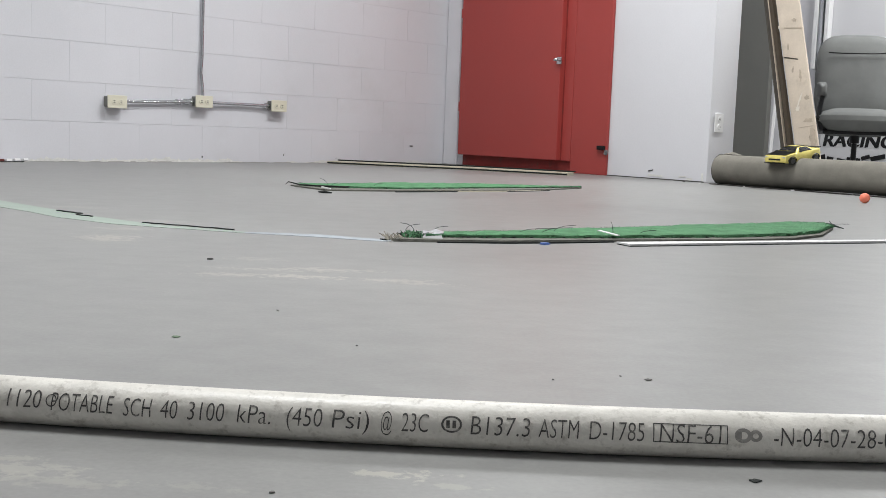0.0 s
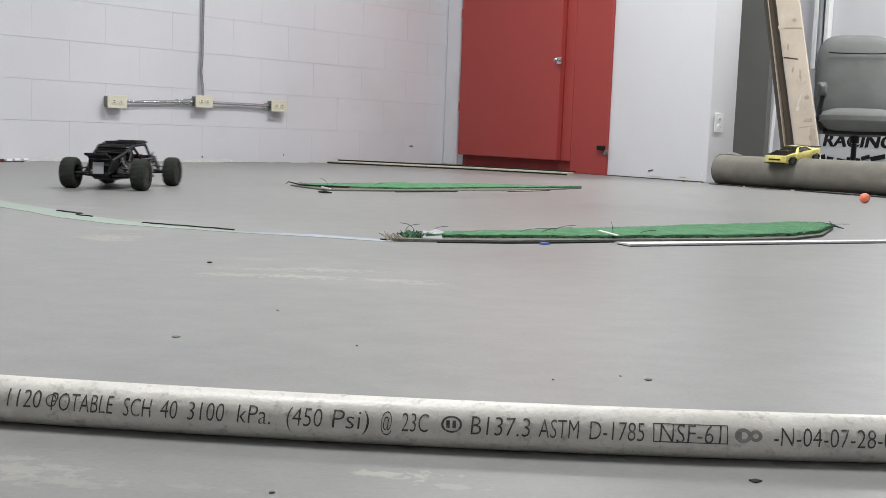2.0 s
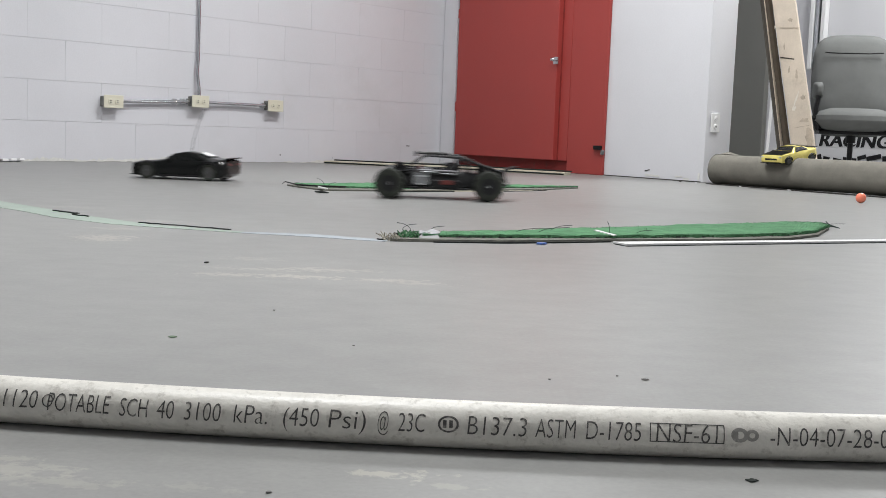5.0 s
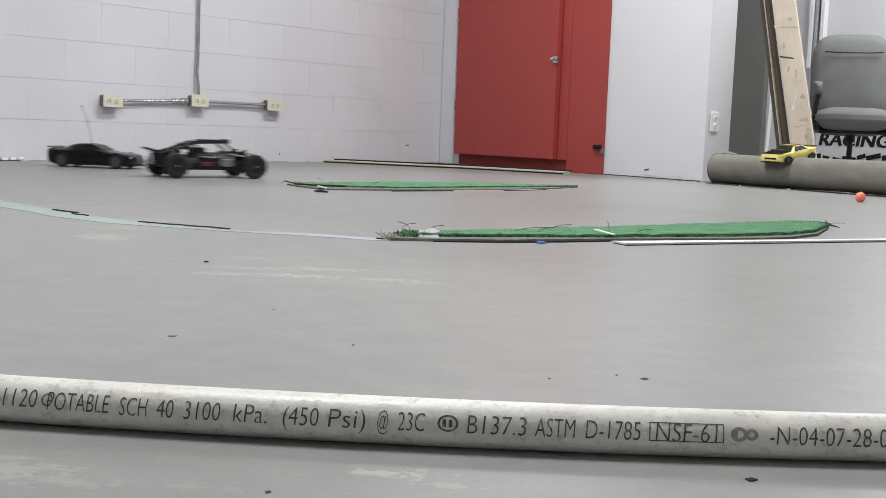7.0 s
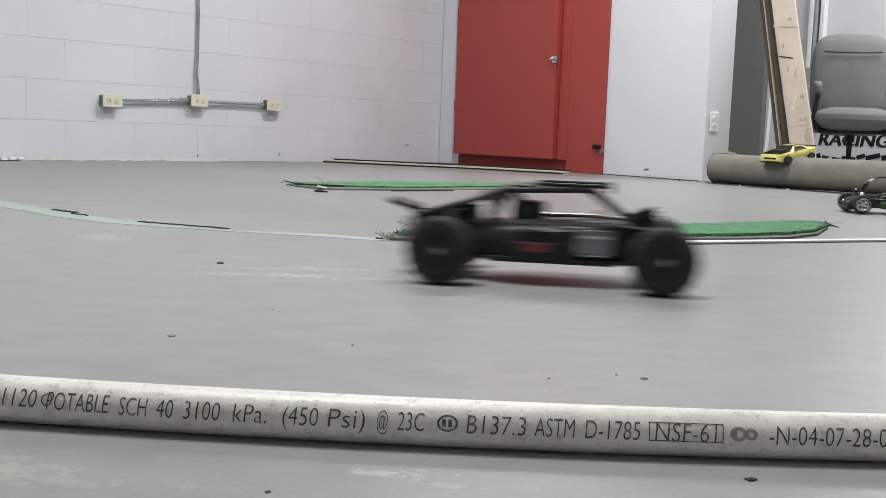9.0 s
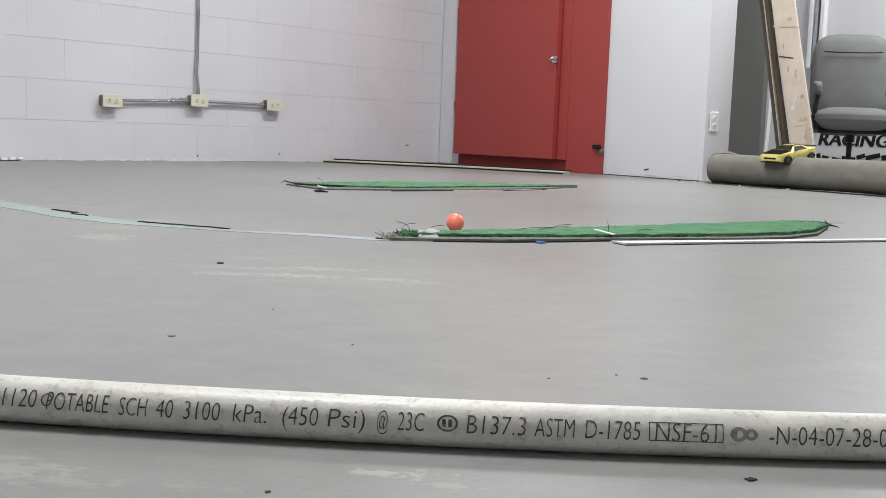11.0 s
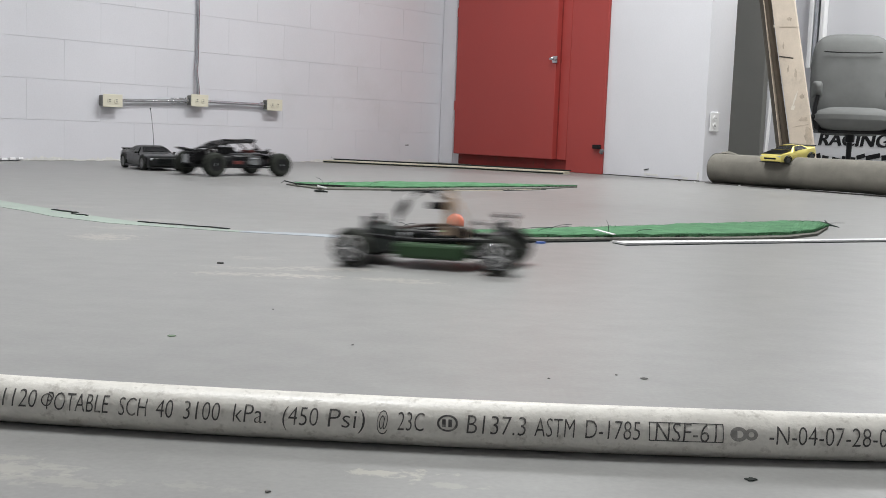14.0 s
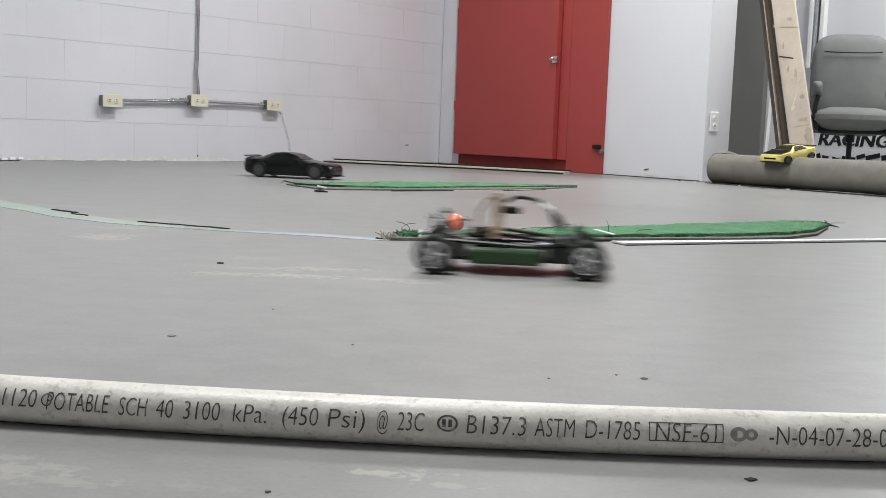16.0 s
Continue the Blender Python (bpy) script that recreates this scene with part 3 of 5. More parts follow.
TAPE = [(-1.40, 2.95), (-1.077, 2.635), (-0.972, 2.538), (-0.865, 2.421), (-0.707, 2.312), (-0.643, 2.290), (-0.415, 2.223), (-0.274, 2.200), (-0.158, 2.165), (-0.115, 2.160)]
edging("track_tape", TAPE[:7], [0.09, 0.085, 0.08, 0.085, 0.07, 0.045, 0.026], 0.0008, "tape_green", "worn pale green tape line curving over the floor")
edging("track_tape", TAPE[6:], [0.028, 0.05, 0.045, 0.03], 0.0008, "tape_blue", "worn pale blue tape line curving over the floor")


def torn_edge(points, low, high, seed):
    """A lifted tape edge, ragged along its length."""
    rng = random.Random(seed)
    path, widths = [], []
    for p, q in zip(points, points[1:]):
        for k in range(6):
            u = k / 6
            path.append((p[0] * (1 - u) + q[0] * u, p[1] * (1 - u) + q[1] * u + rng.uniform(-0.004, 0.004)))
            widths.append(rng.uniform(low, high))
    return edging("tape_edge", path, widths, 0.002, "turf_back", "lifted black edge of the worn tape", 0.0012)


torn_edge([(-0.923, 2.583), (-0.868, 2.534), (-0.843, 2.512)], 0.004, 0.016, 3)
torn_edge([(-0.845, 2.490), (-0.791, 2.452)], 0.002, 0.010, 4)
torn_edge([(-0.657, 2.352), (-0.60, 2.330), (-0.554, 2.316), (-0.422, 2.256)], 0.003, 0.008, 5)
torn_edge([(-0.135, 2.185), (-0.115, 2.180)], 0.003, 0.008, 6)

# specks on the floor
for x, y, sx, sy, mat in ((0.207, 0.702, 0.011, 0.008, "turf_back"), (-0.275, 1.114, 0.010, 0.012, "speck_green"), (0.189, 0.995, 0.008, 0.009, "speck_grey"), (-0.088, 1.102, 0.003, 0.004, "speck_grey"), (-0.100, 0.643, 0.005, 0.004, "speck_grey"), (0.165, 1.005, 0.003, 0.004, "speck_grey"), (-0.20, 1.30, 0.003, 0.005, "speck_grey"), (0.10, 0.98, 0.003, 0.004, "speck_grey")):
    patch("floor_speck", x, y, sx, sy, 20, mat, "small dark speck of dirt on the floor", int(900 * (x + y)), 0.0004)
debris = patch("rubber_crumb", -0.375, 1.72, 0.013, 0.008, 0, "crumb_shadow", "small black crumb of rubber on the floor", 78, 0.0004, thick=0.0018)


# ================= bay beside the partition =================
def carpet_roll():
    ob = thing("carpet_roll", "long roll of worn grey carpet lying on the floor", "carpet roll", DOOR)
    n, r = 48, 0.0775
    rng = random.Random(3)
    sections = []
    for i in range(n + 1):
        x = 2.372 + i * (5.6 - 2.372) / n
        y0 = -0.035 - 0.055 * (x - 2.33)
        ring = []
        for k in range(26):
            a = 2 * math.pi * k / 26
            rr = r * (1 + 0.02 * math.sin(3 * a + x * 5) + rng.uniform(-0.008, 0.008))
            ring.append((x, y0 + math.cos(a) * rr, max(0.001, r + math.sin(a) * rr * (0.97 if math.sin(a) < 0 else 1))))
        sections.append(ring)
    part("roll", loft(sections), "carpet", ob, smooth=True)
    # spiral of layers on the cut end, loose flap below
    bm = bmesh.new()
    pts = []
    for k in range(70):
        a = k * 0.33
        rr = 0.012 + 0.0028 * k * 0.33
        if rr > 0.072:
            break
        pts.append((2.369, -0.035 + math.cos(a) * rr, r + math.sin(a) * rr))
    rod(pts, 0.002, bm, 5)
    part("end_layers", bm, "turf_back", ob, "dark spiral of carpet layers")
    part("rim", rod([(2.370, -0.035 + math.cos(k * 0.2618) * 0.076, r + math.sin(k * 0.2618) * 0.076) for k in range(25)], 0.003, sides=6), "turf_back", ob)
    part("flap", loft([[(2.372, -0.03, 0.150), (2.372, 0.0, 0.158), (2.372, 0.002, 0.162), (2.372, -0.032, 0.154)], [(2.405, -0.02, 0.153), (2.405, 0.01, 0.166), (2.405, 0.012, 0.169), (2.405, -0.022, 0.157)],
                       [(2.47, -0.03, 0.1525), (2.47, 0.0, 0.153), (2.47, 0.002, 0.156), (2.47, -0.032, 0.1555)]]), "carpet", ob, "lifted flap at the cut end")
    # contact shadow of the roll, laid down as a dark strip
    part("floor_joint", strip_mesh([(2.372, -0.125), (3.4, -0.18), (5.5, -0.295)], 0.05, 0.004), "crumb_shadow", ob, "dark strip painted as the shadow under the roll")
    return ob


carpet_roll()
rg = random.Random(12)
for i in range(8):
    x = 2.2 + i * 0.14 + rg.uniform(-0.03, 0.03)
    p = DOOR @ Vector((x, -0.125 - 0.05 * (x - 2.33) + rg.uniform(-0.01, 0.006), 0))
    patch("dust_crumb", p.x, p.y, rg.uniform(0.01, 0.03), rg.uniform(0.006, 0.012), -50, "white_sticker_and_glint" if i % 2 else "slot", "small crumb of dirt beside the carpet roll", 300 + i, 0.0004, thick=0.004)


def leaning(name, foot, top, width, thick, mat, label, category):
    """A board that stands on the floor at foot and leans to top, in the partition's frame."""
    f, t = Vector(foot), Vector(top)
    d = (t - f)
    side = Vector((1, 0, -d.x / d.z)).normalized()
    face = d.normalized().cross(side)
    bm = bmesh.new()
    q = []
    for base in (f, t):
        q.append([bm.verts.new(base + side * a * width / 2 + face * b * thick / 2) for a, b in ((-1, -1), (1, -1), (1, 1), (-1, 1))])
    for k in range(4):
        bm.faces.new((q[0][k], q[0][(k + 1) % 4], q[1][(k + 1) % 4], q[1][k]))
    bm.faces.new(q[0][::-1])
    bm.faces.new(q[1])
    bmesh.ops.recalc_face_normals(bm, faces=bm.faces[:])
    bmesh.ops.bevel(bm, geom=bm.edges[:], offset=0.002, segments=1, affect="EDGES")
    for v in bm.verts:
        v.co.z = max(v.co.z, 0.001)
    ob = part(name, bm, mat)
    ob.matrix_world = DOOR
    return tagged(ob, label, category)


leaning("plank", (2.490, 0.42, 0.0), (2.036, 0.46, 2.0), 0.058, 0.022, "wood_dark", "dark weathered wooden plank leaning upright in the bay", "plank")
leaning("plank", (2.452, 0.46, 0.0), (1.994, 0.50, 2.0), 0.050, 0.02, "wood_grey", "greyed wooden plank leaning upright in the bay", "plank")
leaning("plank", (2.537, 0.395, 0.0), (2.045, 0.43, 2.0), 0.024, 0.03, "wood_mid", "narrow brown wooden batten leaning beside the cardboard", "plank")
leaning("plank", (2.505, 0.385, 0.0), (2.050, 0.425, 2.0), 0.006, 0.02, "brown_stain", "thin pale wooden lath leaning between the planks", "plank")
leaning("white_pole", (2.304, 0.47, 0.0), (2.304, 0.50, 0.60), 0.014, 0.014, "white_strip", "thin white pole leaning behind the planks", "pole")
leaning("cardboard_sheet", (2.626, 0.41, 0.0), (2.130, 0.45, 2.0), 0.140, 0.014, "cardboard", "tall folded sheet of stained beige cardboard leaning upright", "cardboard")
card = bpy.data.objects["cardboard_sheet"]


def on_card(name, x, z, w, h, turn, mat, label="", ragged=False):
    """A thin mark that lies on the cardboard's face at height z, x metres right of its middle."""
    u = z / 2.0
    at = (2.626 - 0.496 * u + x, 0.41 + 0.04 * u - 0.0085, z)
    if not ragged:
        return part(name, box(w, 0.002, h, at, turn=pose(0, 0, 0, 0, turn, 0)), mat, card, label)
    rng = random.Random(int(1000 * (x + z)))
    rings = []
    for y in (0.0, -0.0006):
        rings.append([pose(*at, 0, turn, 0) @ Vector((math.cos(k * 0.3927) * w / 2, y, math.sin(k * 0.3927) * h / 2)) for k in range(16)])
    for k in range(16):
        pull = rng.uniform(0.0, 0.5)
        for ring in rings:
            ring[k] = ring[k].lerp(Vector(at), pull)
    return part(name, loft(rings), mat, card, label)


on_card("card_slit", -0.022, 0.678, 0.088, 0.006, 8, "wood_dark", "dark slit")
on_card("torn_label", -0.095, 0.855, 0.060, 0.014, 22, "pale_crease", "torn pale tape")
on_card("torn_label", -0.100, 0.835, 0.030, 0.010, -30, "white_strip", "torn white tape")
on_card("card_crease", 0.020, 0.838, 0.120, 0.005, 3, "brown_stain", "pressed crease")
for x, z, w, h, turn, mat in ((0.022, 0.590, 0.014, 0.075, -8, "brown_stain"), (-0.020, 0.615, 0.012, 0.040, 10, "brown_stain"), (0.030, 0.88, 0.030, 0.020, 5, "brown_stain"), (0.000, 0.46, 0.012, 0.10, 18, "pale_crease"),
                             (-0.020, 0.41, 0.022, 0.03, 40, "pale_crease"), (0.035, 0.35, 0.06, 0.024, -6, "brown_stain"), (0.010, 0.315, 0.110, 0.005, -10, "brown_stain"), (0.045, 0.235, 0.045, 0.15, -9, "brown_stain"),
                             (0.045, 0.47, 0.030, 0.03, 30, "brown_stain"), (-0.03, 0.74, 0.010, 0.05, -5, "brown_stain")):
    on_card("card_stain" if mat == "brown_stain" else "card_crease", x, z, w * 1.25, h * 1.15, turn, mat, ragged=True)

door2 = thing("door_2", "dark grey painted steel door standing shut in the bay", "door", DOOR, kind="structure")
part("door_leaf", box(0.65, 0.05, 2.06, (0.742, 2.172, 1.03), 0.004), "grey_door", door2)
trim = thing("trim", "white vertical rails on the wall of the bay", "trim", DOOR, kind="structure")
for x, w, mat in ((1.42, 0.035, "white_strip"), (1.463, 0.03, "steel"), (1.508, 0.035, "white_strip")):
    part("rail", box(w, 0.05, 2.2, (x, 2.172, 0.75 + 1.1), 0.006), mat, trim)
part("rail_foot", box(0.09, 0.06, 0.10, (1.50, 2.165, 0.70), 0.006), "black", trim)


def banner():
    ob = thing("banner", "white vinyl banner with bold black lettering on the wall", "banner", DOOR)
    part("sheet", box(1.7, 0.006, 0.42, (2.35, 2.19, 0.215), 0.001), "banner", ob)
    return ob


race_banner = banner()


def letters(body, size, width, shear=0.0, extrude=0.0006, offset=0.0):
    """Lettering as a mesh that starts at the origin and is width long."""
    cu = bpy.data.curves.new("lettering", "FONT")
    cu.body, cu.size, cu.shear, cu.extrude, cu.resolution_u = body, size, shear, extrude, 3
    cu.offset = offset
    tmp = bpy.data.objects.new("lettering", cu)
    scene.collection.objects.link(tmp)
    bpy.context.view_layer.update()
    me = bpy.data.meshes.new_from_object(tmp.evaluated_get(bpy.context.evaluated_depsgraph_get()))
    bpy.data.objects.remove(tmp)
    bm = bmesh.new()
    bm.from_mesh(me)
    lo = min(v.co.x for v in bm.verts)
    k = width / (max(v.co.x for v in bm.verts) - lo)
    for v in bm.verts:
        v.co.x = (v.co.x - lo) * k
    return bm


bm = letters("RACING", 0.125, 0.53, 0.15)
for v in bm.verts:
    v.co = Vector((1.525 + v.co.x, 2.186 - v.co.z * 2, 0.215 + v.co.y))
word = part("lettering", bm, "black", race_banner, "bold black word")
bold = bmesh.new()
bold.from_mesh(word.data)
geo = bmesh.ops.duplicate(bold, geom=bold.verts[:] + bold.edges[:] + bold.faces[:])
for v in geo["geom"]:
    if isinstance(v, bmesh.types.BMVert):
        v.co += Vector((0.012, -0.0004, 0.003))
bold.to_mesh(word.data)
bold.free()
rg = random.Random(6)
for i in range(10):
    x = 1.5 + i * 0.09
    part("brush_mark", box(rg.uniform(0.05, 0.12), 0.003, rg.uniform(0.012, 0.04), (x, 2.185, 0.13 + rg.uniform(-0.03, 0.03)), turn=pose(0, 0, 0, 0, rg.uniform(-30, 20), 0)), "black", race_banner)


def pad(sx, sy, sz, r, m, puff=0.25, n=10):
    """A soft cushion: a box with rounded outline whose faces bulge."""
    bm = bmesh.new()
    bmesh.ops.create_cube(bm, size=2.0)
    bmesh.ops.subdivide_edges(bm, edges=bm.edges[:], cuts=n, use_grid_fill=True)
    for v in bm.verts:
        x, y, z = v.co
        e = 4.2
        k = (abs(x) ** e + abs(z) ** e) ** (1 / e)
        mx = max(abs(x), abs(z))
        if k > 0:
            x, z = x * mx / k, z * mx / k
        edge = min(1, mx)
        y = y * (1 - 0.80 * edge ** 4.5)
        v.co = m @ Vector((x * sx / 2, y * sy / 2, z * sz / 2))
    return bm


def office_chair():
    at = DOOR @ pose(2.27, 1.36, 0, 0, 0, 0)
    ob = thing("office_chair", "grey upholstered office chair with padded armrests behind the roll", "chair", pose(*at.translation, 0, 0, -14))
    part("seat", pad(0.50, 0.15, 0.47, 0.1, pose(0, -0.03, 0.362, 84)), "chair_cloth", ob, smooth=75)
    part("seat_shell", box(0.40, 0.36, 0.02, (0, 0, 0.30), 0.008), "black", ob)
    part("backrest", pad(0.475, 0.11, 0.56, 0.1, pose(0, 0.19, 0.625, -8)), "chair_cloth", ob, smooth=75)
    part("seam", rod([(-0.17, 0.150, 0.792), (-0.09, 0.142, 0.787), (0.09, 0.142, 0.787), (0.17, 0.150, 0.792)], 0.004, sides=6), "black", ob, "dark stitched seam")
    part("back_shell", box(0.36, 0.02, 0.44, (0, 0.255, 0.64), 0.008, turn=pose(0, 0, 0, -8)), "black", ob)
    for s in (-1, 1):
        part("armrest", pad(0.06, 0.28, 0.10, 0.1, pose(s * 0.213, -0.05, 0.548)), "chair_cloth", ob, smooth=75)
        part("arm_bracket", rod([(s * 0.213, -0.16, 0.51), (s * 0.225, -0.17, 0.44), (s * 0.23, -0.2, 0.38), (s * 0.21, -0.18, 0.325), (s * 0.10, -0.02, 0.305)], 0.015, sides=8), "black", ob, smooth=True)
    part("underframe", box(0.24, 0.2, 0.05, (0, 0, 0.32), 0.01), "black", ob)
    part("lever", rod([(0.05, 0, 0.315), (0.22, -0.02, 0.30)], 0.006), "black", ob)
    part("gas_column", rod([(0, 0, 0.31), (0, 0, 0.24), (0, 0, 0.239), (0, 0, 0.08)], [0.028, 0.028, 0.016, 0.016], sides=14), "black", ob, smooth=True)
    for k in range(5):
        a = 2 * math.pi * k / 5 + 0.4
        leg = part("leg", rod([(0.02 * math.cos(a), 0.02 * math.sin(a), 0.10), (0.29 * math.cos(a), 0.29 * math.sin(a), 0.065)], [0.022, 0.014], sides=8), "black", ob)
        part("castor", rod([(0.29 * math.cos(a) - 0.014, 0.29 * math.sin(a), 0.026), (0.29 * math.cos(a) + 0.014, 0.29 * math.sin(a), 0.026)], 0.026, sides=14), "black", leg)
    return ob


office_chair()


# ================= printing on the pipe =================
def on_pipe(bm, x0, turn):
    """Wraps flat lettering (x along, y up) round the pipe from x0 on."""
    for v in bm.verts:
        c = pipe_point(x0 + v.co.x)
        d = (pipe_point(x0 + v.co.x + 0.001) - c).normalized()
        out = d.cross(Vector((0, 0, 1)))
        a = turn + v.co.y / 0.0167
        v.co = c + (out * math.cos(a) + Vector((0, 0, 1)) * math.sin(a)) * (0.0169 + v.co.z)
    return bm


def pipe_x(u):
    """Place along the pipe of a mark u steps from the first character."""
    return -0.306673 + u * (4.15368e-4 + u * (-3.10240e-8 + u * 1.04400e-11))


def print_turn(u):
    """The printing lies a little higher where the pipe begins."""
    return radians(13.5 + 6.5 * max(0.0, (230 - u) / 230))


WORDS = [("1120", 4, 64), ("POTABLE", 82, 192), ("SCH", 210, 260), ("40", 276, 306), ("3100", 324, 389), ("kPa.", 412, 471), ("(450", 500, 563), ("Psi)", 580, 646),
         ("@", 667, 686), ("23C", 703, 751), ("B137.3", 826, 931), ("ASTM", 946, 1018), ("D-1785", 1036, 1133), ("NSF-61", 1160, 1270), ("-N-04-07-28-0", 1362, 1572)]
for body, a, b in WORDS:
    bm = letters(body, 0.0188, pipe_x(b) - pipe_x(a), shear=0.08, extrude=0.00004, offset=-0.0002)
    bmesh.ops.subdivide_edges(bm, edges=[e for e in bm.edges if e.calc_length() > 0.003], cuts=3)
    for v in bm.verts:
        v.co.y -= 0.0064
    part("printing", on_pipe(bm, pipe_x(a), print_turn((a + b) / 2)), "ink", pipe, "black printed characters")


def ring_mark(u, rx, ry, inner, bars=0, mat="ink"):
    bm = bmesh.new()
    n = 26
    o = [bm.verts.new((rx * math.cos(k * 2 * math.pi / n), ry * math.sin(k * 2 * math.pi / n), 0)) for k in range(n)]
    i = [bm.verts.new((inner * rx * math.cos(k * 2 * math.pi / n), inner * ry * math.sin(k * 2 * math.pi / n), 0)) for k in range(n)]
    for k in range(n):
        bm.faces.new((o[k], o[(k + 1) % n], i[(k + 1) % n], i[k]))
    for k in range(bars):
        box(rx * 0.35, ry * 0.9, 0.00002, (-rx * 0.35 + k * rx * 0.6, 0, 0), bm=bm)
    part("printed_mark", on_pipe(bm, pipe_x(u), print_turn(u)), mat, pipe, "printed oval mark")


ring_mark(792, 0.0072, 0.0058, 0.78, 2)
ring_mark(82, 0.0040, 0.0045, 0.8, 0)
ring_mark(1308, 0.006, 0.005, 0.5, 1, "ink_faded")
ring_mark(1330, 0.0045, 0.004, 0.45, 0, "ink_faded")
bm = bmesh.new()
for sx, sy, x, y in ((0.051, 0.0007, 0, 0.0062), (0.051, 0.0007, 0, -0.0062), (0.0007, 0.012, -0.0252, 0), (0.0007, 0.012, 0.0252, 0)):
    box(sx, sy, 0.00002, (x, y, 0), bm=bm)
bmesh.ops.subdivide_edges(bm, edges=[e for e in bm.edges if e.calc_length() > 0.003], cuts=8)
part("printed_frame", on_pipe(bm, pipe_x(1215), radians(14)), "ink", pipe, "printed frame")


# ================= toy cars =================
def wheel(parent, x, y, r, width, mat="rubber", rim="rim_grey", hub=0.55, tread=18, spokes=5, rim_label=""):
    """A wheel on the axle at (x, y): blocky tyre, dished rim with spokes."""
    ob = new("wheel")
    ob.parent = parent
    ob.location = (x, y, r)
    side = 1 if y > 0 else -1
    w = width / 2
    turn = pose(0, 0, 0, 90)
    prof = [(r * hub, -w * 0.9), (r * 0.80, -w), (r * 0.93, -w * 0.9), (r * 0.97, -w * 0.6), (r * 0.975, 0), (r * 0.97, w * 0.6), (r * 0.93, w * 0.9), (r * 0.80, w), (r * hub, w * 0.9)]
    n = 3 * tread if tread else 28
    bm = bmesh.new()
    rings = []
    for j, (pr, pz) in enumerate(prof):
        ring = []
        for k in range(n):
            # raised lugs, staggered from one shoulder to the other
            lug = tread and 2 <= j <= 6 and (k + (1 if pz > 0 else 0)) % 3 == 0
            a = 2 * math.pi * k / n
            q = pr * (0.955 if lug else 1.0 / 0.975 if 2 < j < 6 else 1.0)
            ring.append(bm.verts.new(turn @ Vector((q * math.cos(a), q * math.sin(a), pz))))
        rings.append(ring)
    for r0, r1 in zip(rings, rings[1:]):
        for k in range(n):
            bm.faces.new((r0[k], r0[(k + 1) % n], r1[(k + 1) % n], r1[k]))
    part("tyre", bm, mat, ob, smooth=True)
    o = side * w
    rimbm = lathe([(r * hub, -o * 0.85), (r * hub, o * 0.85), (r * hub * 0.9, o * 0.8), (r * hub * 0.85, o * 0.3)], sides=22, m=turn)
    if rim == "chrome":
        # deep dish: bright barrel open to the outside, dark centre
        rimbm.free()
        rimbm = bmesh.new()
        rings = []
        for rr, zz in ((hub + 0.07, 0.93), (hub + 0.06, 1.02), (hub, 1.0), (hub * 0.93, 0.35), (hub * 0.80, 0.20)):
            rings.append([rimbm.verts.new(turn @ Vector((r * rr * math.cos(k * math.pi / 14), r * rr * math.sin(k * math.pi / 14), -o * zz))) for k in range(28)])
        for r0, r1 in zip(rings, rings[1:]):
            for k in range(28):
                rimbm.faces.new((r0[k], r0[(k + 1) % 28], r1[(k + 1) % 28], r1[k]))
        bmesh.ops.recalc_face_normals(rimbm, faces=rimbm.faces[:])
        part("rim_centre", rod([(0, side * w * 0.05, 0), (0, side * w * 0.18, 0)], r * hub * 0.92, sides=22), "dark_steel", ob)
    part("rim", rimbm, "black" if rim == "rim_grey" else rim, ob, rim_label, smooth=True)
    for k in range(spokes):
        a = 360 * k / spokes
        part("spoke", box(r * hub * 0.8, width * 0.1, r * 0.10, (0, 0, 0), turn=pose(0, 0, 0, 0, a, 0) @ pose(r * hub * 0.45, side * w * 0.5, 0)), rim, ob)
    part("hub_nut", rod([(0, side * w * 0.4, 0), (0, side * w * 0.85, 0)], r * 0.13, sides=6), "steel", ob)
    return ob


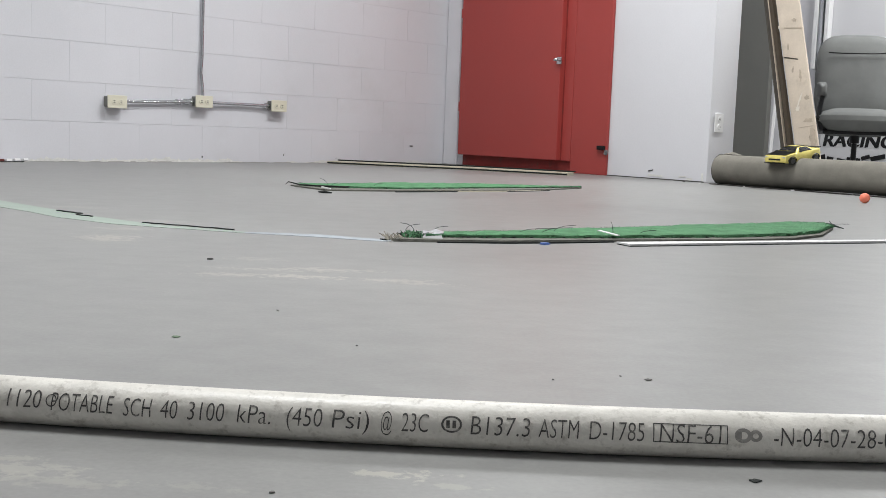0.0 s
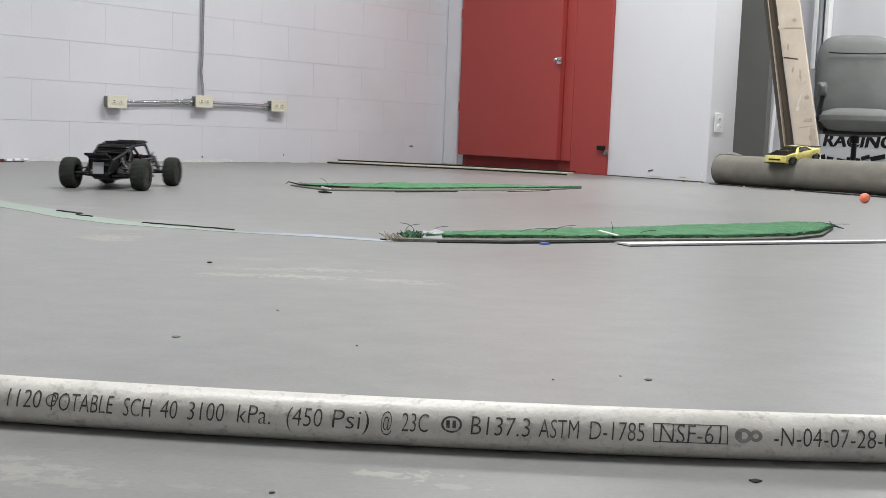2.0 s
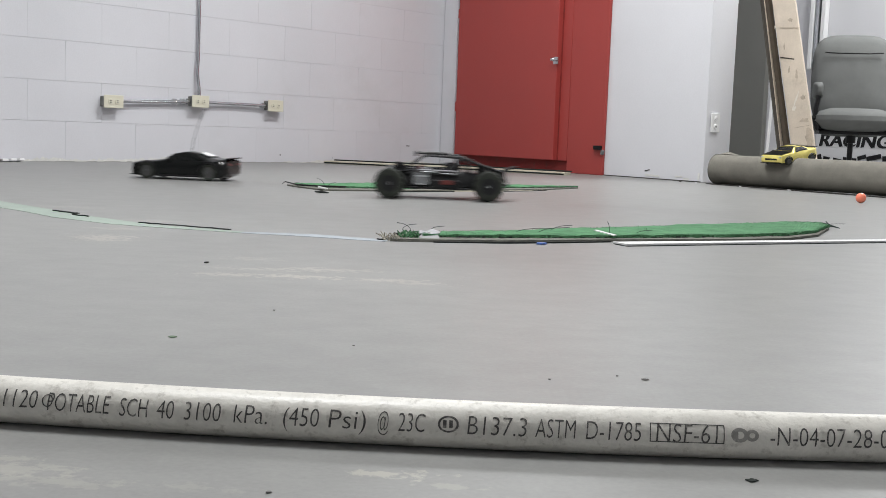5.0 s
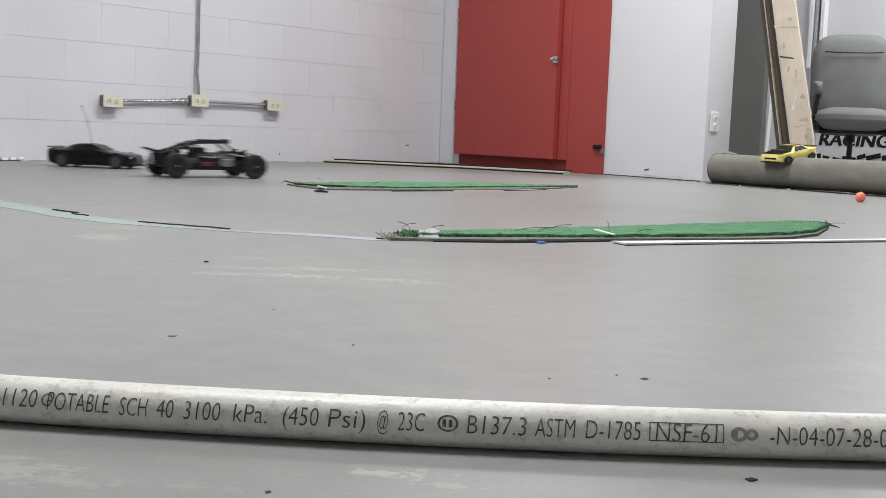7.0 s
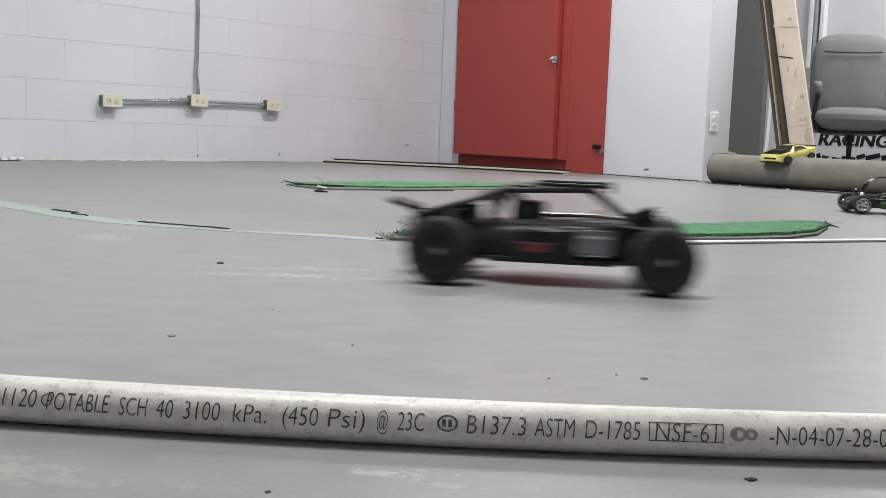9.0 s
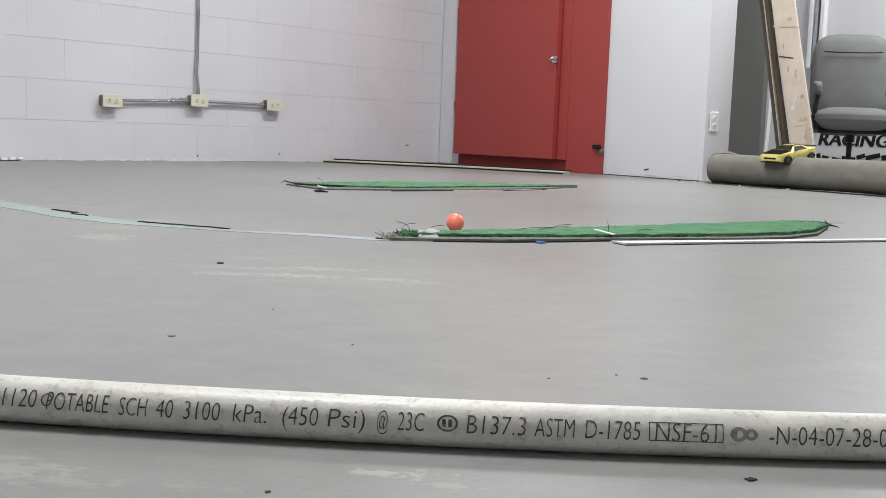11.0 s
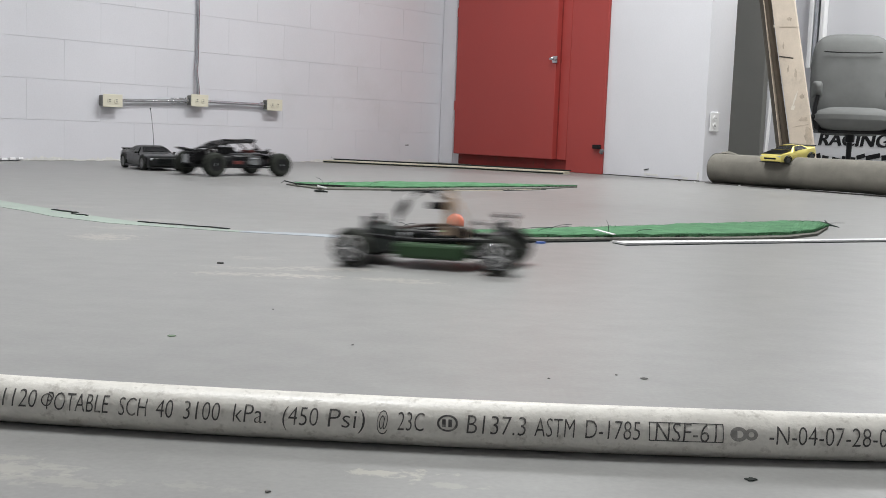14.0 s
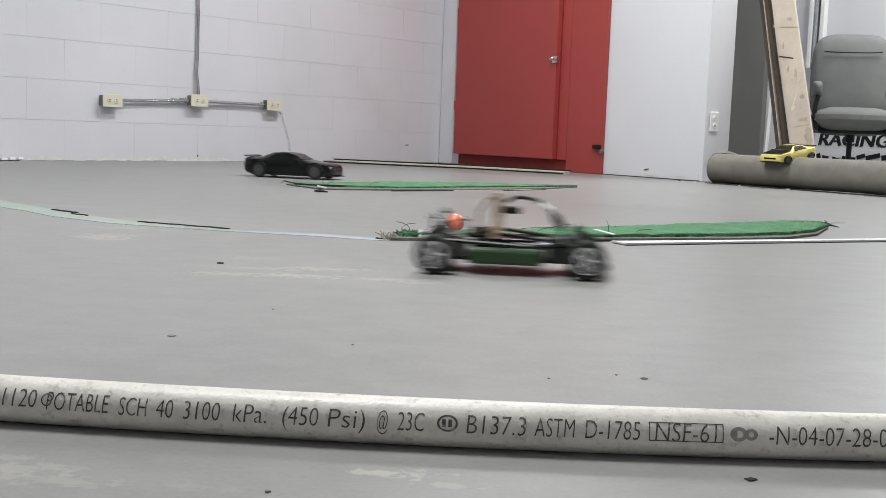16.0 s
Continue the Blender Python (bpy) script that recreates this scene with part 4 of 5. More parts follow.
def buggy(label):
    """A desert racing buggy: tube cage over a low tub, long arms, dampers, tail panel."""
    ob = thing("toy_buggy", label, "toy car", group="toy buggies")
    wb, tr, r = 0.32, 0.225, 0.049
    # tub
    sec = []
    for x, w, z0, z1 in ((0.185, 0.020, 0.050, 0.064), (0.15, 0.040, 0.040, 0.080), (0.10, 0.056, 0.036, 0.092), (0.04, 0.066, 0.034, 0.094), (-0.06, 0.068, 0.034, 0.090), (-0.12, 0.050, 0.036, 0.086), (-0.165, 0.036, 0.040, 0.080)):
        sec.append([(x, -w, z0 + 0.008), (x, -w * 0.75, z0), (x, w * 0.75, z0), (x, w, z0 + 0.008), (x, w * 0.95, z1 - 0.014), (x, w * 0.7, z1), (x, -w * 0.7, z1), (x, -w * 0.95, z1 - 0.014)])
    part("tub", loft(sec), "black", ob, smooth=True)
    part("skid_plate", box(0.33, 0.075, 0.006, (0, 0, 0.034), 0.002), "dark_steel", ob)
    for s in (-1, 1):
        part("side_panel", box(0.052, 0.004, 0.036, (0.06, s * 0.069, 0.066), 0.0015, turn=pose(0, 0, 0, s * 6)), "panel_grey", ob, "streaked grey side panel")
        # highlights along the sides, added as small bright bars
        for k, (bx, bz, bw) in enumerate(((0.03, 0.088, 0.05), (0.06, 0.0475, 0.034), (-0.03, 0.084, 0.05))):
            part("trim_bar", box(bw, 0.003, 0.003, (bx, s * 0.0765, bz), 0.001), "steel", ob, "bright bar added as a sill highlight")
        part("side_pod", box(0.09, 0.014, 0.026, (-0.02, s * 0.073, 0.050), 0.003), "black", ob)
        part("red_part", box(0.04, 0.004, 0.014, (-0.025, s * 0.081, 0.056), 0.001), "red_part", ob, "dark red plate")
        part("sill_bar", rod([(0.145, s * 0.05, 0.086), (0.07, s * 0.074, 0.094), (-0.06, s * 0.076, 0.092)], 0.0042), "steel_black", ob)
    # cage
    tube = 0.0042
    for s in (-1, 1):
        part("cage_bar", rod([(0.12, s * 0.052, 0.090), (0.055, s * 0.054, 0.137), (0.045, s * 0.054, 0.141), (-0.075, s * 0.055, 0.136), (-0.13, s * 0.048, 0.114), (-0.205, s * 0.035, 0.092)], tube), "black", ob, smooth=True)
        part("cage_post", rod([(-0.02, s * 0.068, 0.090), (-0.075, s * 0.055, 0.136)], tube), "black", ob)
        part("cage_brace", rod([(-0.075, s * 0.055, 0.136), (-0.10, s * 0.052, 0.085)], tube), "black", ob)
        part("cage_brace", rod([(-0.13, s * 0.048, 0.114), (-0.165, s * 0.04, 0.075)], tube * 0.8), "black", ob)
    for x, z, w in ((0.05, 0.140, 0.054), (-0.075, 0.136, 0.055), (-0.13, 0.114, 0.048), (-0.205, 0.092, 0.035), (0.12, 0.090, 0.052)):
        part("cross_bar", rod([(x, -w, z), (x, w, z)], tube), "black", ob)
    part("roof_panel", box(0.105, 0.094, 0.003, (-0.012, 0, 0.141), 0.001, turn=pose(0, 0, 0, 0, 3, 0)), "black", ob)
    part("roof_rack", rod([(0.075, -0.05, 0.147), (0.08, -0.044, 0.150), (0.08, 0.044, 0.150), (0.075, 0.05, 0.147), (-0.03, 0.05, 0.147), (-0.03, -0.05, 0.147), (0.075, -0.05, 0.147)], 0.003), "black", ob)
    for y in (-0.03, -0.01, 0.01, 0.03):
        part("roof_lamp", rod([(0.076, y, 0.144), (0.083, y, 0.144)], 0.0075, sides=12), "black", ob)
    for k in range(4):
        u = (k + 0.6) / 4.4
        part("rear_slat", box(0.009, 0.106, 0.003, (-0.078 - 0.050 * u, 0, 0.137 - 0.021 * u), 0.001, turn=pose(0, 0, 0, 0, -8, 0)), "black", ob)
    for sd in (-1, 1):
        part("front_fin", loft([[(0.140, sd * 0.044, 0.070), (0.112, sd * 0.050, 0.074), (0.112, sd * 0.053, 0.074), (0.140, sd * 0.047, 0.070)], [(0.146, sd * 0.046, 0.098), (0.108, sd * 0.052, 0.100), (0.108, sd * 0.055, 0.100), (0.146, sd * 0.049, 0.098)],
                                [(0.150, sd * 0.047, 0.116), (0.134, sd * 0.051, 0.112), (0.134, sd * 0.054, 0.112), (0.150, sd * 0.050, 0.116)]]), "black", ob, "upright front fin")
        part("panel_stripe", box(0.040, 0.002, 0.004, (0.060, sd * 0.0725, 0.074), turn=pose(0, 0, 0, sd * 6)), "silver", ob, "bright stripe")
        part("skirt", box(0.19, 0.010, 0.008, (0.0, sd * 0.066, 0.036), 0.002), "black", ob)
    part("dash", box(0.012, 0.085, 0.014, (0.066, 0, 0.100), 0.003), "red_part", ob, "dark red dashboard")
    part("rear_panel", box(0.004, 0.090, 0.028, (-0.098, 0, 0.121), 0.001, turn=pose(0, 0, 0, 0, -35, 0)), "black", ob)
    part("seat_block", box(0.05, 0.08, 0.03, (-0.04, 0, 0.103), 0.006), "black", ob)
    part("nose_panel", box(0.075, 0.07, 0.003, (0.145, 0, 0.085), 0.001, turn=pose(0, 0, 0, 0, 12, 0)), "black", ob)
    for y in (-0.022, 0.022):
        part("headlight", rod([(0.150, y, 0.094), (0.160, y, 0.094)], 0.006, sides=12), "panel_grey", ob, "grey headlight")
    part("nose_plate", box(0.003, 0.034, 0.040, (0.188, -0.004, 0.066), 0.001, turn=pose(0, 0, 0, 0, -14, 0)), "silver", ob, "pale blank plate on the nose")
    part("nose_trim", box(0.004, 0.05, 0.006, (0.166, 0.006, 0.0945), 0.0015), "white_sticker_and_glint", ob, "white strip")
    part("bonnet_sticker", box(0.05, 0.03, 0.001, (0.13, 0, 0.0915), turn=pose(0, 0, 0, 0, 12, 0)), "silver", ob, "silver sticker")
    # tail
    part("tail_wing", box(0.046, 0.070, 0.007, (-0.230, 0, 0.107), 0.002, turn=pose(0, 0, 0, 0, 14, 0)), "black", ob)
    for s in (-1, 1):
        part("wing_stay", rod([(-0.20, s * 0.035, 0.092), (-0.232, s * 0.030, 0.108)], 0.003), "black", ob)
        part("bumper_bar", rod([(-0.165, s * 0.030, 0.058), (-0.222, s * 0.028, 0.050), (-0.205, s * 0.035, 0.092)], 0.0036), "black", ob)
    for s in (-1, 1):
        part("rear_fender", loft([[(-0.120, s * 0.050, 0.080), (-0.120, s * 0.050, 0.108), (-0.120, s * 0.046, 0.108), (-0.120, s * 0.046, 0.080)], [(-0.165, s * 0.042, 0.066), (-0.165, s * 0.042, 0.100), (-0.165, s * 0.038, 0.100), (-0.165, s * 0.038, 0.066)],
                                  [(-0.212, s * 0.034, 0.058), (-0.212, s * 0.034, 0.094), (-0.212, s * 0.030, 0.094), (-0.212, s * 0.030, 0.058)]]), "black", ob, "dark rear side plate")
    part("rear_plate", box(0.003, 0.034, 0.036, (-0.226, 0, 0.069), 0.001), "silver", ob, "pale blank plate")
    part("bumper_cross", rod([(-0.222, -0.028, 0.050), (-0.222, 0.028, 0.050)], 0.0036), "black", ob)
    part("gear_case", box(0.06, 0.045, 0.04, (-0.17, 0, 0.058), 0.008), "black", ob)
    part("front_bumper", rod([(0.16, -0.035, 0.058), (0.195, -0.028, 0.056), (0.195, 0.028, 0.056), (0.16, 0.035, 0.058)], 0.0036), "black", ob)
    # arms, dampers, wheels
    spun = []
    for x in (wb / 2, -wb / 2):
        for s in (-1, 1):
            y = s * tr / 2
            part("lower_arm", loft([[(x - 0.026, s * 0.028, 0.040), (x + 0.026, s * 0.028, 0.040), (x + 0.026, s * 0.028, 0.047), (x - 0.026, s * 0.028, 0.047)],
                                    [(x - 0.009, y - s * 0.018, 0.044), (x + 0.009, y - s * 0.018, 0.044), (x + 0.009, y - s * 0.018, 0.050), (x - 0.009, y - s * 0.018, 0.050)]]), "black", ob)
            part("upper_link", rod([(x, s * 0.03, 0.072), (x, y - s * 0.02, 0.062)], 0.0028), "steel_black", ob)
            part("drive_shaft", rod([(x, s * 0.02, 0.055), (x, y, 0.049)], 0.0035), "dark_steel", ob)
            damper = part("damper", rod([(x + 0.008, s * 0.064, 0.052), (x + 0.006, s * 0.046, 0.100)], 0.0062, sides=10), "dark_steel", ob)
            coil = []
            for k in range(40):
                u = k / 39
                a = u * 7 * 2 * math.pi
                coil.append((x + 0.008 - 0.002 * u + 0.009 * math.cos(a), s * (0.064 - 0.018 * u) + 0.009 * math.sin(a), 0.054 + 0.036 * u))
            part("spring", rod(coil, 0.0013, sides=4), "steel_black", damper)
            spun.append(wheel(ob, x, y, r, 0.046))
        part("damper_tower", box(0.005, 0.10, 0.03, (x - (0.01 if x > 0 else -0.01), 0, 0.088), 0.002), "black", ob)
    return ob, spun


def shell_sections(l, w, rows):
    """Cross-sections of a car body from (x, half width share, sill, belt, top, top width share)."""
    out = []
    for x, k, z0, zb, zt, kt in rows:
        h, t = w / 2 * k, w / 2 * kt
        out.append([(x * l, -h * 0.93, z0), (x * l, h * 0.93, z0), (x * l, h, z0 + (zb - z0) * 0.5), (x * l, h * 0.95, zb), (x * l, t, zt), (x * l, t * 0.5, zt + 0.0015), (x * l, -t * 0.5, zt + 0.0015), (x * l, -t, zt), (x * l, -h * 0.95, zb), (x * l, -h, z0 + (zb - z0) * 0.5)])
    return out


COUPE = [(0.5, 0.78, 0.020, 0.048, 0.052, 0.62), (0.48, 0.90, 0.014, 0.056, 0.060, 0.75), (0.40, 0.98, 0.012, 0.062, 0.066, 0.80), (0.25, 1.0, 0.012, 0.066, 0.071, 0.80), (0.16, 0.98, 0.012, 0.068, 0.076, 0.78),
         (0.05, 0.97, 0.012, 0.070, 0.100, 0.60), (-0.04, 0.97, 0.012, 0.070, 0.106, 0.56), (-0.16, 0.98, 0.012, 0.071, 0.103, 0.56), (-0.30, 1.0, 0.012, 0.073, 0.085, 0.68), (-0.38, 1.0, 0.013, 0.074, 0.080, 0.76), (-0.46, 0.94, 0.018, 0.074, 0.081, 0.80), (-0.5, 0.82, 0.028, 0.068, 0.076, 0.72)]


def coupe(name, label, length, width, paint, top_paint, wheel_r, glass="glass", antenna=True, lift=0.0):
    ob = thing(name, label, "toy car")
    part("body", loft(shell_sections(length, width, [(x, k, a + lift, b + lift, c + lift, t) for x, k, a, b, c, t in COUPE])), paint, ob, smooth=True)
    part("floor_pan", box(length * 0.86, width * 0.8, 0.01, (0, 0, 0.016 + lift), 0.003), "black", ob)
    L, W = length, width

    def sheet(pts, name, mat, lab=""):
        bm = bmesh.new()
        vs = [bm.verts.new((x * L, y * W / 2, z + lift)) for x, y, z in pts]
        bm.faces.new(vs)
        bmesh.ops.solidify(bm, geom=bm.faces[:], thickness=0.0012)
        return part(name, bm, mat, ob, lab)
    sheet([(0.152, -0.70, 0.0805), (0.152, 0.70, 0.0805), (0.062, 0.56, 0.1005), (0.062, -0.56, 0.1005)], "windscreen", glass)
    sheet([(-0.295, -0.60, 0.0885), (-0.295, 0.60, 0.0885), (-0.172, 0.52, 0.1045), (-0.172, -0.52, 0.1045)], "rear_window", glass)
    for s in (-1, 1):
        sheet([(0.12, s * 0.91, 0.0735), (0.045, s * 0.655, 0.0985), (-0.145, s * 0.62, 0.1005), (-0.25, s * 0.86, 0.0775)], "side_window", glass)
        part("headlight", box(0.008, width * 0.16, 0.010, (length * 0.484, s * width * 0.34, 0.050 + lift), 0.002), "silver", ob, "pale headlight")
        part("tail_light", box(0.006, width * 0.2, 0.010, (-length * 0.494, s * width * 0.27, 0.064 + lift), 0.002), "red_part", ob)
        part("mirror", box(0.012, 0.012, 0.008, (length * 0.11, s * width * 0.5, 0.076 + lift), 0.003), top_paint, ob)
        part("sill", box(length * 0.46, 0.006, 0.008, (-0.01, s * width * 0.485, 0.016 + lift), 0.002), "black", ob)
    part("grille", box(0.006, width * 0.5, 0.012, (length * 0.492, 0, 0.036 + lift), 0.002), "black", ob)
    part("splitter", box(0.02, width * 0.8, 0.004, (length * 0.492, 0, 0.014 + lift), 0.001), "black", ob)
    part("spoiler", box(0.02, width * 0.82, 0.004, (-length * 0.485, 0, 0.086 + lift), 0.0015, turn=pose(0, 0, 0, 0, 12, 0)), top_paint, ob)
    if top_paint != paint:
        sheet([(0.468, -0.82, 0.0650), (0.468, 0.82, 0.0650), (0.17, 0.82, 0.0795), (0.17, -0.82, 0.0795)], "bonnet_panel", top_paint, "black bonnet")
        sheet([(0.058, -0.60, 0.1040), (0.058, 0.60, 0.1040), (-0.168, 0.57, 0.1080), (-0.168, -0.57, 0.1080)], "roof_panel", top_paint, "black roof")
    spun = []
    for x in (0.325 * length, -0.315 * length):
        for s in (-1, 1):
            part("wheel_arch", rod([(x - wheel_r * 1.15 * math.cos(a), s * width * 0.489, wheel_r + wheel_r * 1.15 * math.sin(a) + lift * 0.4) for a in [k * math.pi / 12 for k in range(13)]], 0.003, sides=6), "black", ob)
            spun.append(wheel(ob, x, s * (width / 2 - 0.009), wheel_r, 0.024, "rubber", "dark_steel", 0.68, 0, 8))
    if antenna:
        part("antenna", rod([(-0.028, 0.02, 0.105), (-0.036, 0.02, 0.155), (-0.052, 0.02, 0.21), (-0.074, 0.02, 0.268)], 0.0012, sides=5), "thread", ob)
        part("antenna_tip", rod([(-0.073, 0.02, 0.266), (-0.076, 0.02, 0.273)], 0.0030, sides=8), "thread", ob)
        # reflection on the rear window, set in as a white sheet
        part("roof_sticker", box(0.04, 0.075, 0.001, (-0.232 * L, 0, 0.0985), turn=pose(0, 0, 0, 0, -18.6, 0)), "white_sticker_and_glint", ob, "white strip painted as a glint on the rear window")
    return ob, spun


def open_chassis():
    """A stripped racing chassis: deck, battery, towers, broken hoops, four rubber wheels with bright rims."""
    ob = thing("toy_chassis", "stripped black toy car chassis with green plates and bent hoops", "toy car")
    wb, tr, r = 0.235, 0.165, 0.031
    part("deck", box(0.25, 0.085, 0.006, (0, 0, 0.022), 0.002), "black", ob)
    part("front_bumper", box(0.03, 0.105, 0.012, (0.140, 0, 0.018), 0.004), "black", ob)
    for s in (-1, 1):
        part("side_plate", box(0.118, 0.030, 0.024, (-0.008, s * 0.058, 0.029), 0.005), "green_plate", ob, "dark green side plate")
        part("side_rail", rod([(0.10, s * 0.045, 0.048), (0.03, s * 0.066, 0.046), (-0.10, s * 0.050, 0.050)], 0.0032, sides=6), "black", ob)
        part("chrome_tag", box(0.006, 0.014, 0.007, (0.146, s * 0.028, 0.036), 0.002), "steel", ob, "bright tag")
    part("nose_cowl", loft([[(0.150, -0.050, 0.020), (0.150, 0.050, 0.020), (0.150, 0.048, 0.030), (0.150, -0.048, 0.030)], [(0.135, -0.052, 0.018), (0.135, 0.052, 0.018), (0.135, 0.046, 0.046), (0.135, -0.046, 0.046)],
                             [(0.100, -0.048, 0.020), (0.100, 0.048, 0.020), (0.100, 0.038, 0.060), (0.100, -0.038, 0.060)], [(0.060, -0.040, 0.022), (0.060, 0.040, 0.022), (0.060, 0.030, 0.056), (0.060, -0.030, 0.056)]]), "turf_back", ob, "dull black nose cowl")
    part("battery", box(0.10, 0.045, 0.024, (-0.01, 0.012, 0.040), 0.004), "black_gloss", ob)
    part("motor", rod([(-0.085, -0.045, 0.040), (-0.085, 0.005, 0.040)], 0.017, sides=16), "dark_steel", ob)
    part("receiver", box(0.03, 0.02, 0.022, (0.055, -0.02, 0.038), 0.003), "silver", ob, "pale receiver box")
    part("servo", box(0.035, 0.018, 0.03, (0.085, 0.018, 0.040), 0.003), "black", ob)
    part("wiring", rod([(-0.07, 0, 0.055), (-0.03, 0.01, 0.068), (0.02, -0.01, 0.064), (0.06, 0.01, 0.058)], 0.003), "wire_brown", ob)
    part("wiring", rod([(-0.06, 0.012, 0.052), (-0.01, -0.02, 0.060), (0.05, -0.015, 0.052)], 0.003), "black", ob)
    for x in (wb / 2 - 0.012, -wb / 2 + 0.012):
        part("damper_tower", box(0.005, 0.066, 0.022, (x, 0, 0.056), 0.002), "black", ob)
    # bent hoops and posts
    part("hoop", rod([(0.085, -0.055, 0.035), (0.078, -0.058, 0.075), (0.060, -0.052, 0.104), (0.035, -0.036, 0.118), (0.008, -0.012, 0.120), (-0.012, 0.008, 0.110)], 0.003, sides=7), "black", ob, smooth=True)
    part("hoop_pad", rod([(0.079, -0.058, 0.072), (0.076, -0.058, 0.080), (0.068, -0.055, 0.092), (0.063, -0.053, 0.099)], [0.004, 0.0075, 0.0075, 0.004], sides=9), "black", ob)
    part("hoop_tape", rod([(0.060, -0.052, 0.1035), (0.046, -0.043, 0.112)], 0.0034, sides=8), "white_sticker_and_glint", ob, "band of white tape")
    part("hoop_tape", rod([(0.082, -0.056, 0.052), (0.080, -0.057, 0.064)], 0.0034, sides=8), "silver", ob, "band of grey tape")
    part("hoop", rod([(-0.06, 0.05, 0.040), (-0.055, 0.055, 0.09), (-0.04, 0.04, 0.112), (-0.02, 0.014, 0.118)], 0.0026, sides=7), "tan", ob, "bent tan hoop")
    part("upright", loft([[(-0.035, -0.016, 0.052), (-0.012, -0.016, 0.052), (-0.012, 0.012, 0.052), (-0.035, 0.012, 0.052)], [(-0.028, -0.010, 0.084), (-0.016, -0.010, 0.084), (-0.016, 0.006, 0.084), (-0.028, 0.006, 0.084)],
                          [(-0.030, -0.010, 0.090), (-0.014, -0.010, 0.090), (-0.014, 0.006, 0.090), (-0.030, 0.006, 0.090)], [(-0.029, -0.008, 0.124), (-0.018, -0.008, 0.124), (-0.018, 0.004, 0.124), (-0.029, 0.004, 0.124)]]), "tan", ob, "tan broken bracket")
    for bx, by, bz, sx, sy, sz in ((0.02, 0.03, 0.046, 0.04, 0.02, 0.026), (0.10, -0.01, 0.040, 0.03, 0.05, 0.02), (-0.10, 0.0, 0.046, 0.03, 0.06, 0.026), (0.03, -0.035, 0.040, 0.05, 0.018, 0.018), (-0.05, 0.03, 0.058, 0.03, 0.02, 0.02)):
        part("housing", box(sx, sy, sz, (bx, by, bz), 0.004), "black", ob)
    part("bracket", box(0.03, 0.02, 0.012, (-0.002, -0.002, 0.098), 0.004), "black", ob)
    for x, y, h in ((-0.105, 0.03, 0.095), (-0.075, 0.04, 0.082), (-0.12, -0.035, 0.09)):
        post = part("body_post", rod([(x, y, 0.03), (x - 0.004, y, h)], 0.0024, sides=6), "black", ob)
        part("clip", rod([(x - 0.010, y, h - 0.006), (x + 0.004, y, h - 0.006)], 0.003, sides=6), "black", post)
    spun = []
    for x in (wb / 2, -wb / 2):
        for s in (-1, 1):
            y = s * tr / 2
            part("arm", box(0.03, 0.05, 0.005, (x, s * 0.052, 0.026), 0.002), "black", ob)
            damper = part("damper", rod([(x * 0.93, s * 0.056, 0.030), (x * 0.9, s * 0.036, 0.070)], 0.0055, sides=9), "steel_black", ob)
            part("damper_cap", rod([(x * 0.9, s * 0.036, 0.070), (x * 0.9, s * 0.034, 0.076)], 0.0065, sides=9), "black", damper)
            spun.append(wheel(ob, x, y, r, 0.030, "rubber", "chrome", 0.62, 16, 5, "bright chrome rim"))
    return ob, spun


BUGGY, BUGGY_WHEELS = buggy("black desert buggy toy with a tube cage and big tyres")
BUGGY2, BUGGY2_WHEELS = buggy("black desert buggy toy with roof rack and big tyres")
SEDAN, SEDAN_WHEELS = coupe("toy_coupe", "glossy black toy coupe with a thin wire antenna", 0.385, 0.178, "black_gloss", "black_gloss", 0.0315)
CHASSIS, CHASSIS_WHEELS = open_chassis()
yellow_car, _ = coupe("toy_sports_car", "yellow toy sports car with black bonnet on the carpet roll", 0.26, 0.145, "yellow", "black", 0.023, antenna=False)
yellow_car.matrix_world = DOOR @ pose(2.81, -0.052, 0.133, 0, 0, 264) @ pose(0, 0, 0, 0, 7, 0) @ Matrix.Diagonal((1, 1, 0.76, 1))

ball = thing("ball", "small bright orange plastic ball on the floor", "ball")
part("shell", lathe([(max(0.0002, 0.02 * math.cos(math.pi * (k / 16 - 0.5))), 0.02 * math.sin(math.pi * (k / 16 - 0.5))) for k in range(17)], sides=30), "orange", ball, smooth=True)


# ================= wall blocks and worn base =================
def block_mesh(w, h, seed):
    """A painted block: slightly pillowed face with softened edges."""
    rng = random.Random(seed)
    bm = box(w, 0.02, h, (0, 0, 0), 0.0006, segments=1)
    for v in bm.verts:
        v.co.y += rng.uniform(-0.0003, 0.0003)
    me = bpy.data.meshes.new("block")
    bm.normal_update()
    bm.to_mesh(me)
    bm.free()
    me.materials.append(M["block"])
    return me


WHOLE = [block_mesh(0.39985, 0.1990, k) for k in range(4)]
HALF = block_mesh(0.19985, 0.1990, 9)
pick = random.Random(21)
for course in range(15):
    shift = 0.2 if course % 2 else 0.0
    x = 0.0
    if shift:
        piece = new("block", HALF)
        piece.parent = wall_w
        piece.matrix_basis = pose(x - 0.1, 0.0105 + pick.uniform(0, 0.0004), 0.1 + 0.2 * course)
        x -= 0.2
    while x > -7.0:
        piece = new("block", WHOLE[pick.randrange(4)])
        piece.parent = wall_w
        piece.matrix_basis = pose(x - 0.2, 0.0105 + pick.uniform(0, 0.0004), 0.1 + 0.2 * course)
        x -= 0.4
slab("wall_west", LEFT, 4.5, 0.02, CEILING, (-9.65, 0.0105, CEILING / 2), "plain", "painted block wall in pale grey")

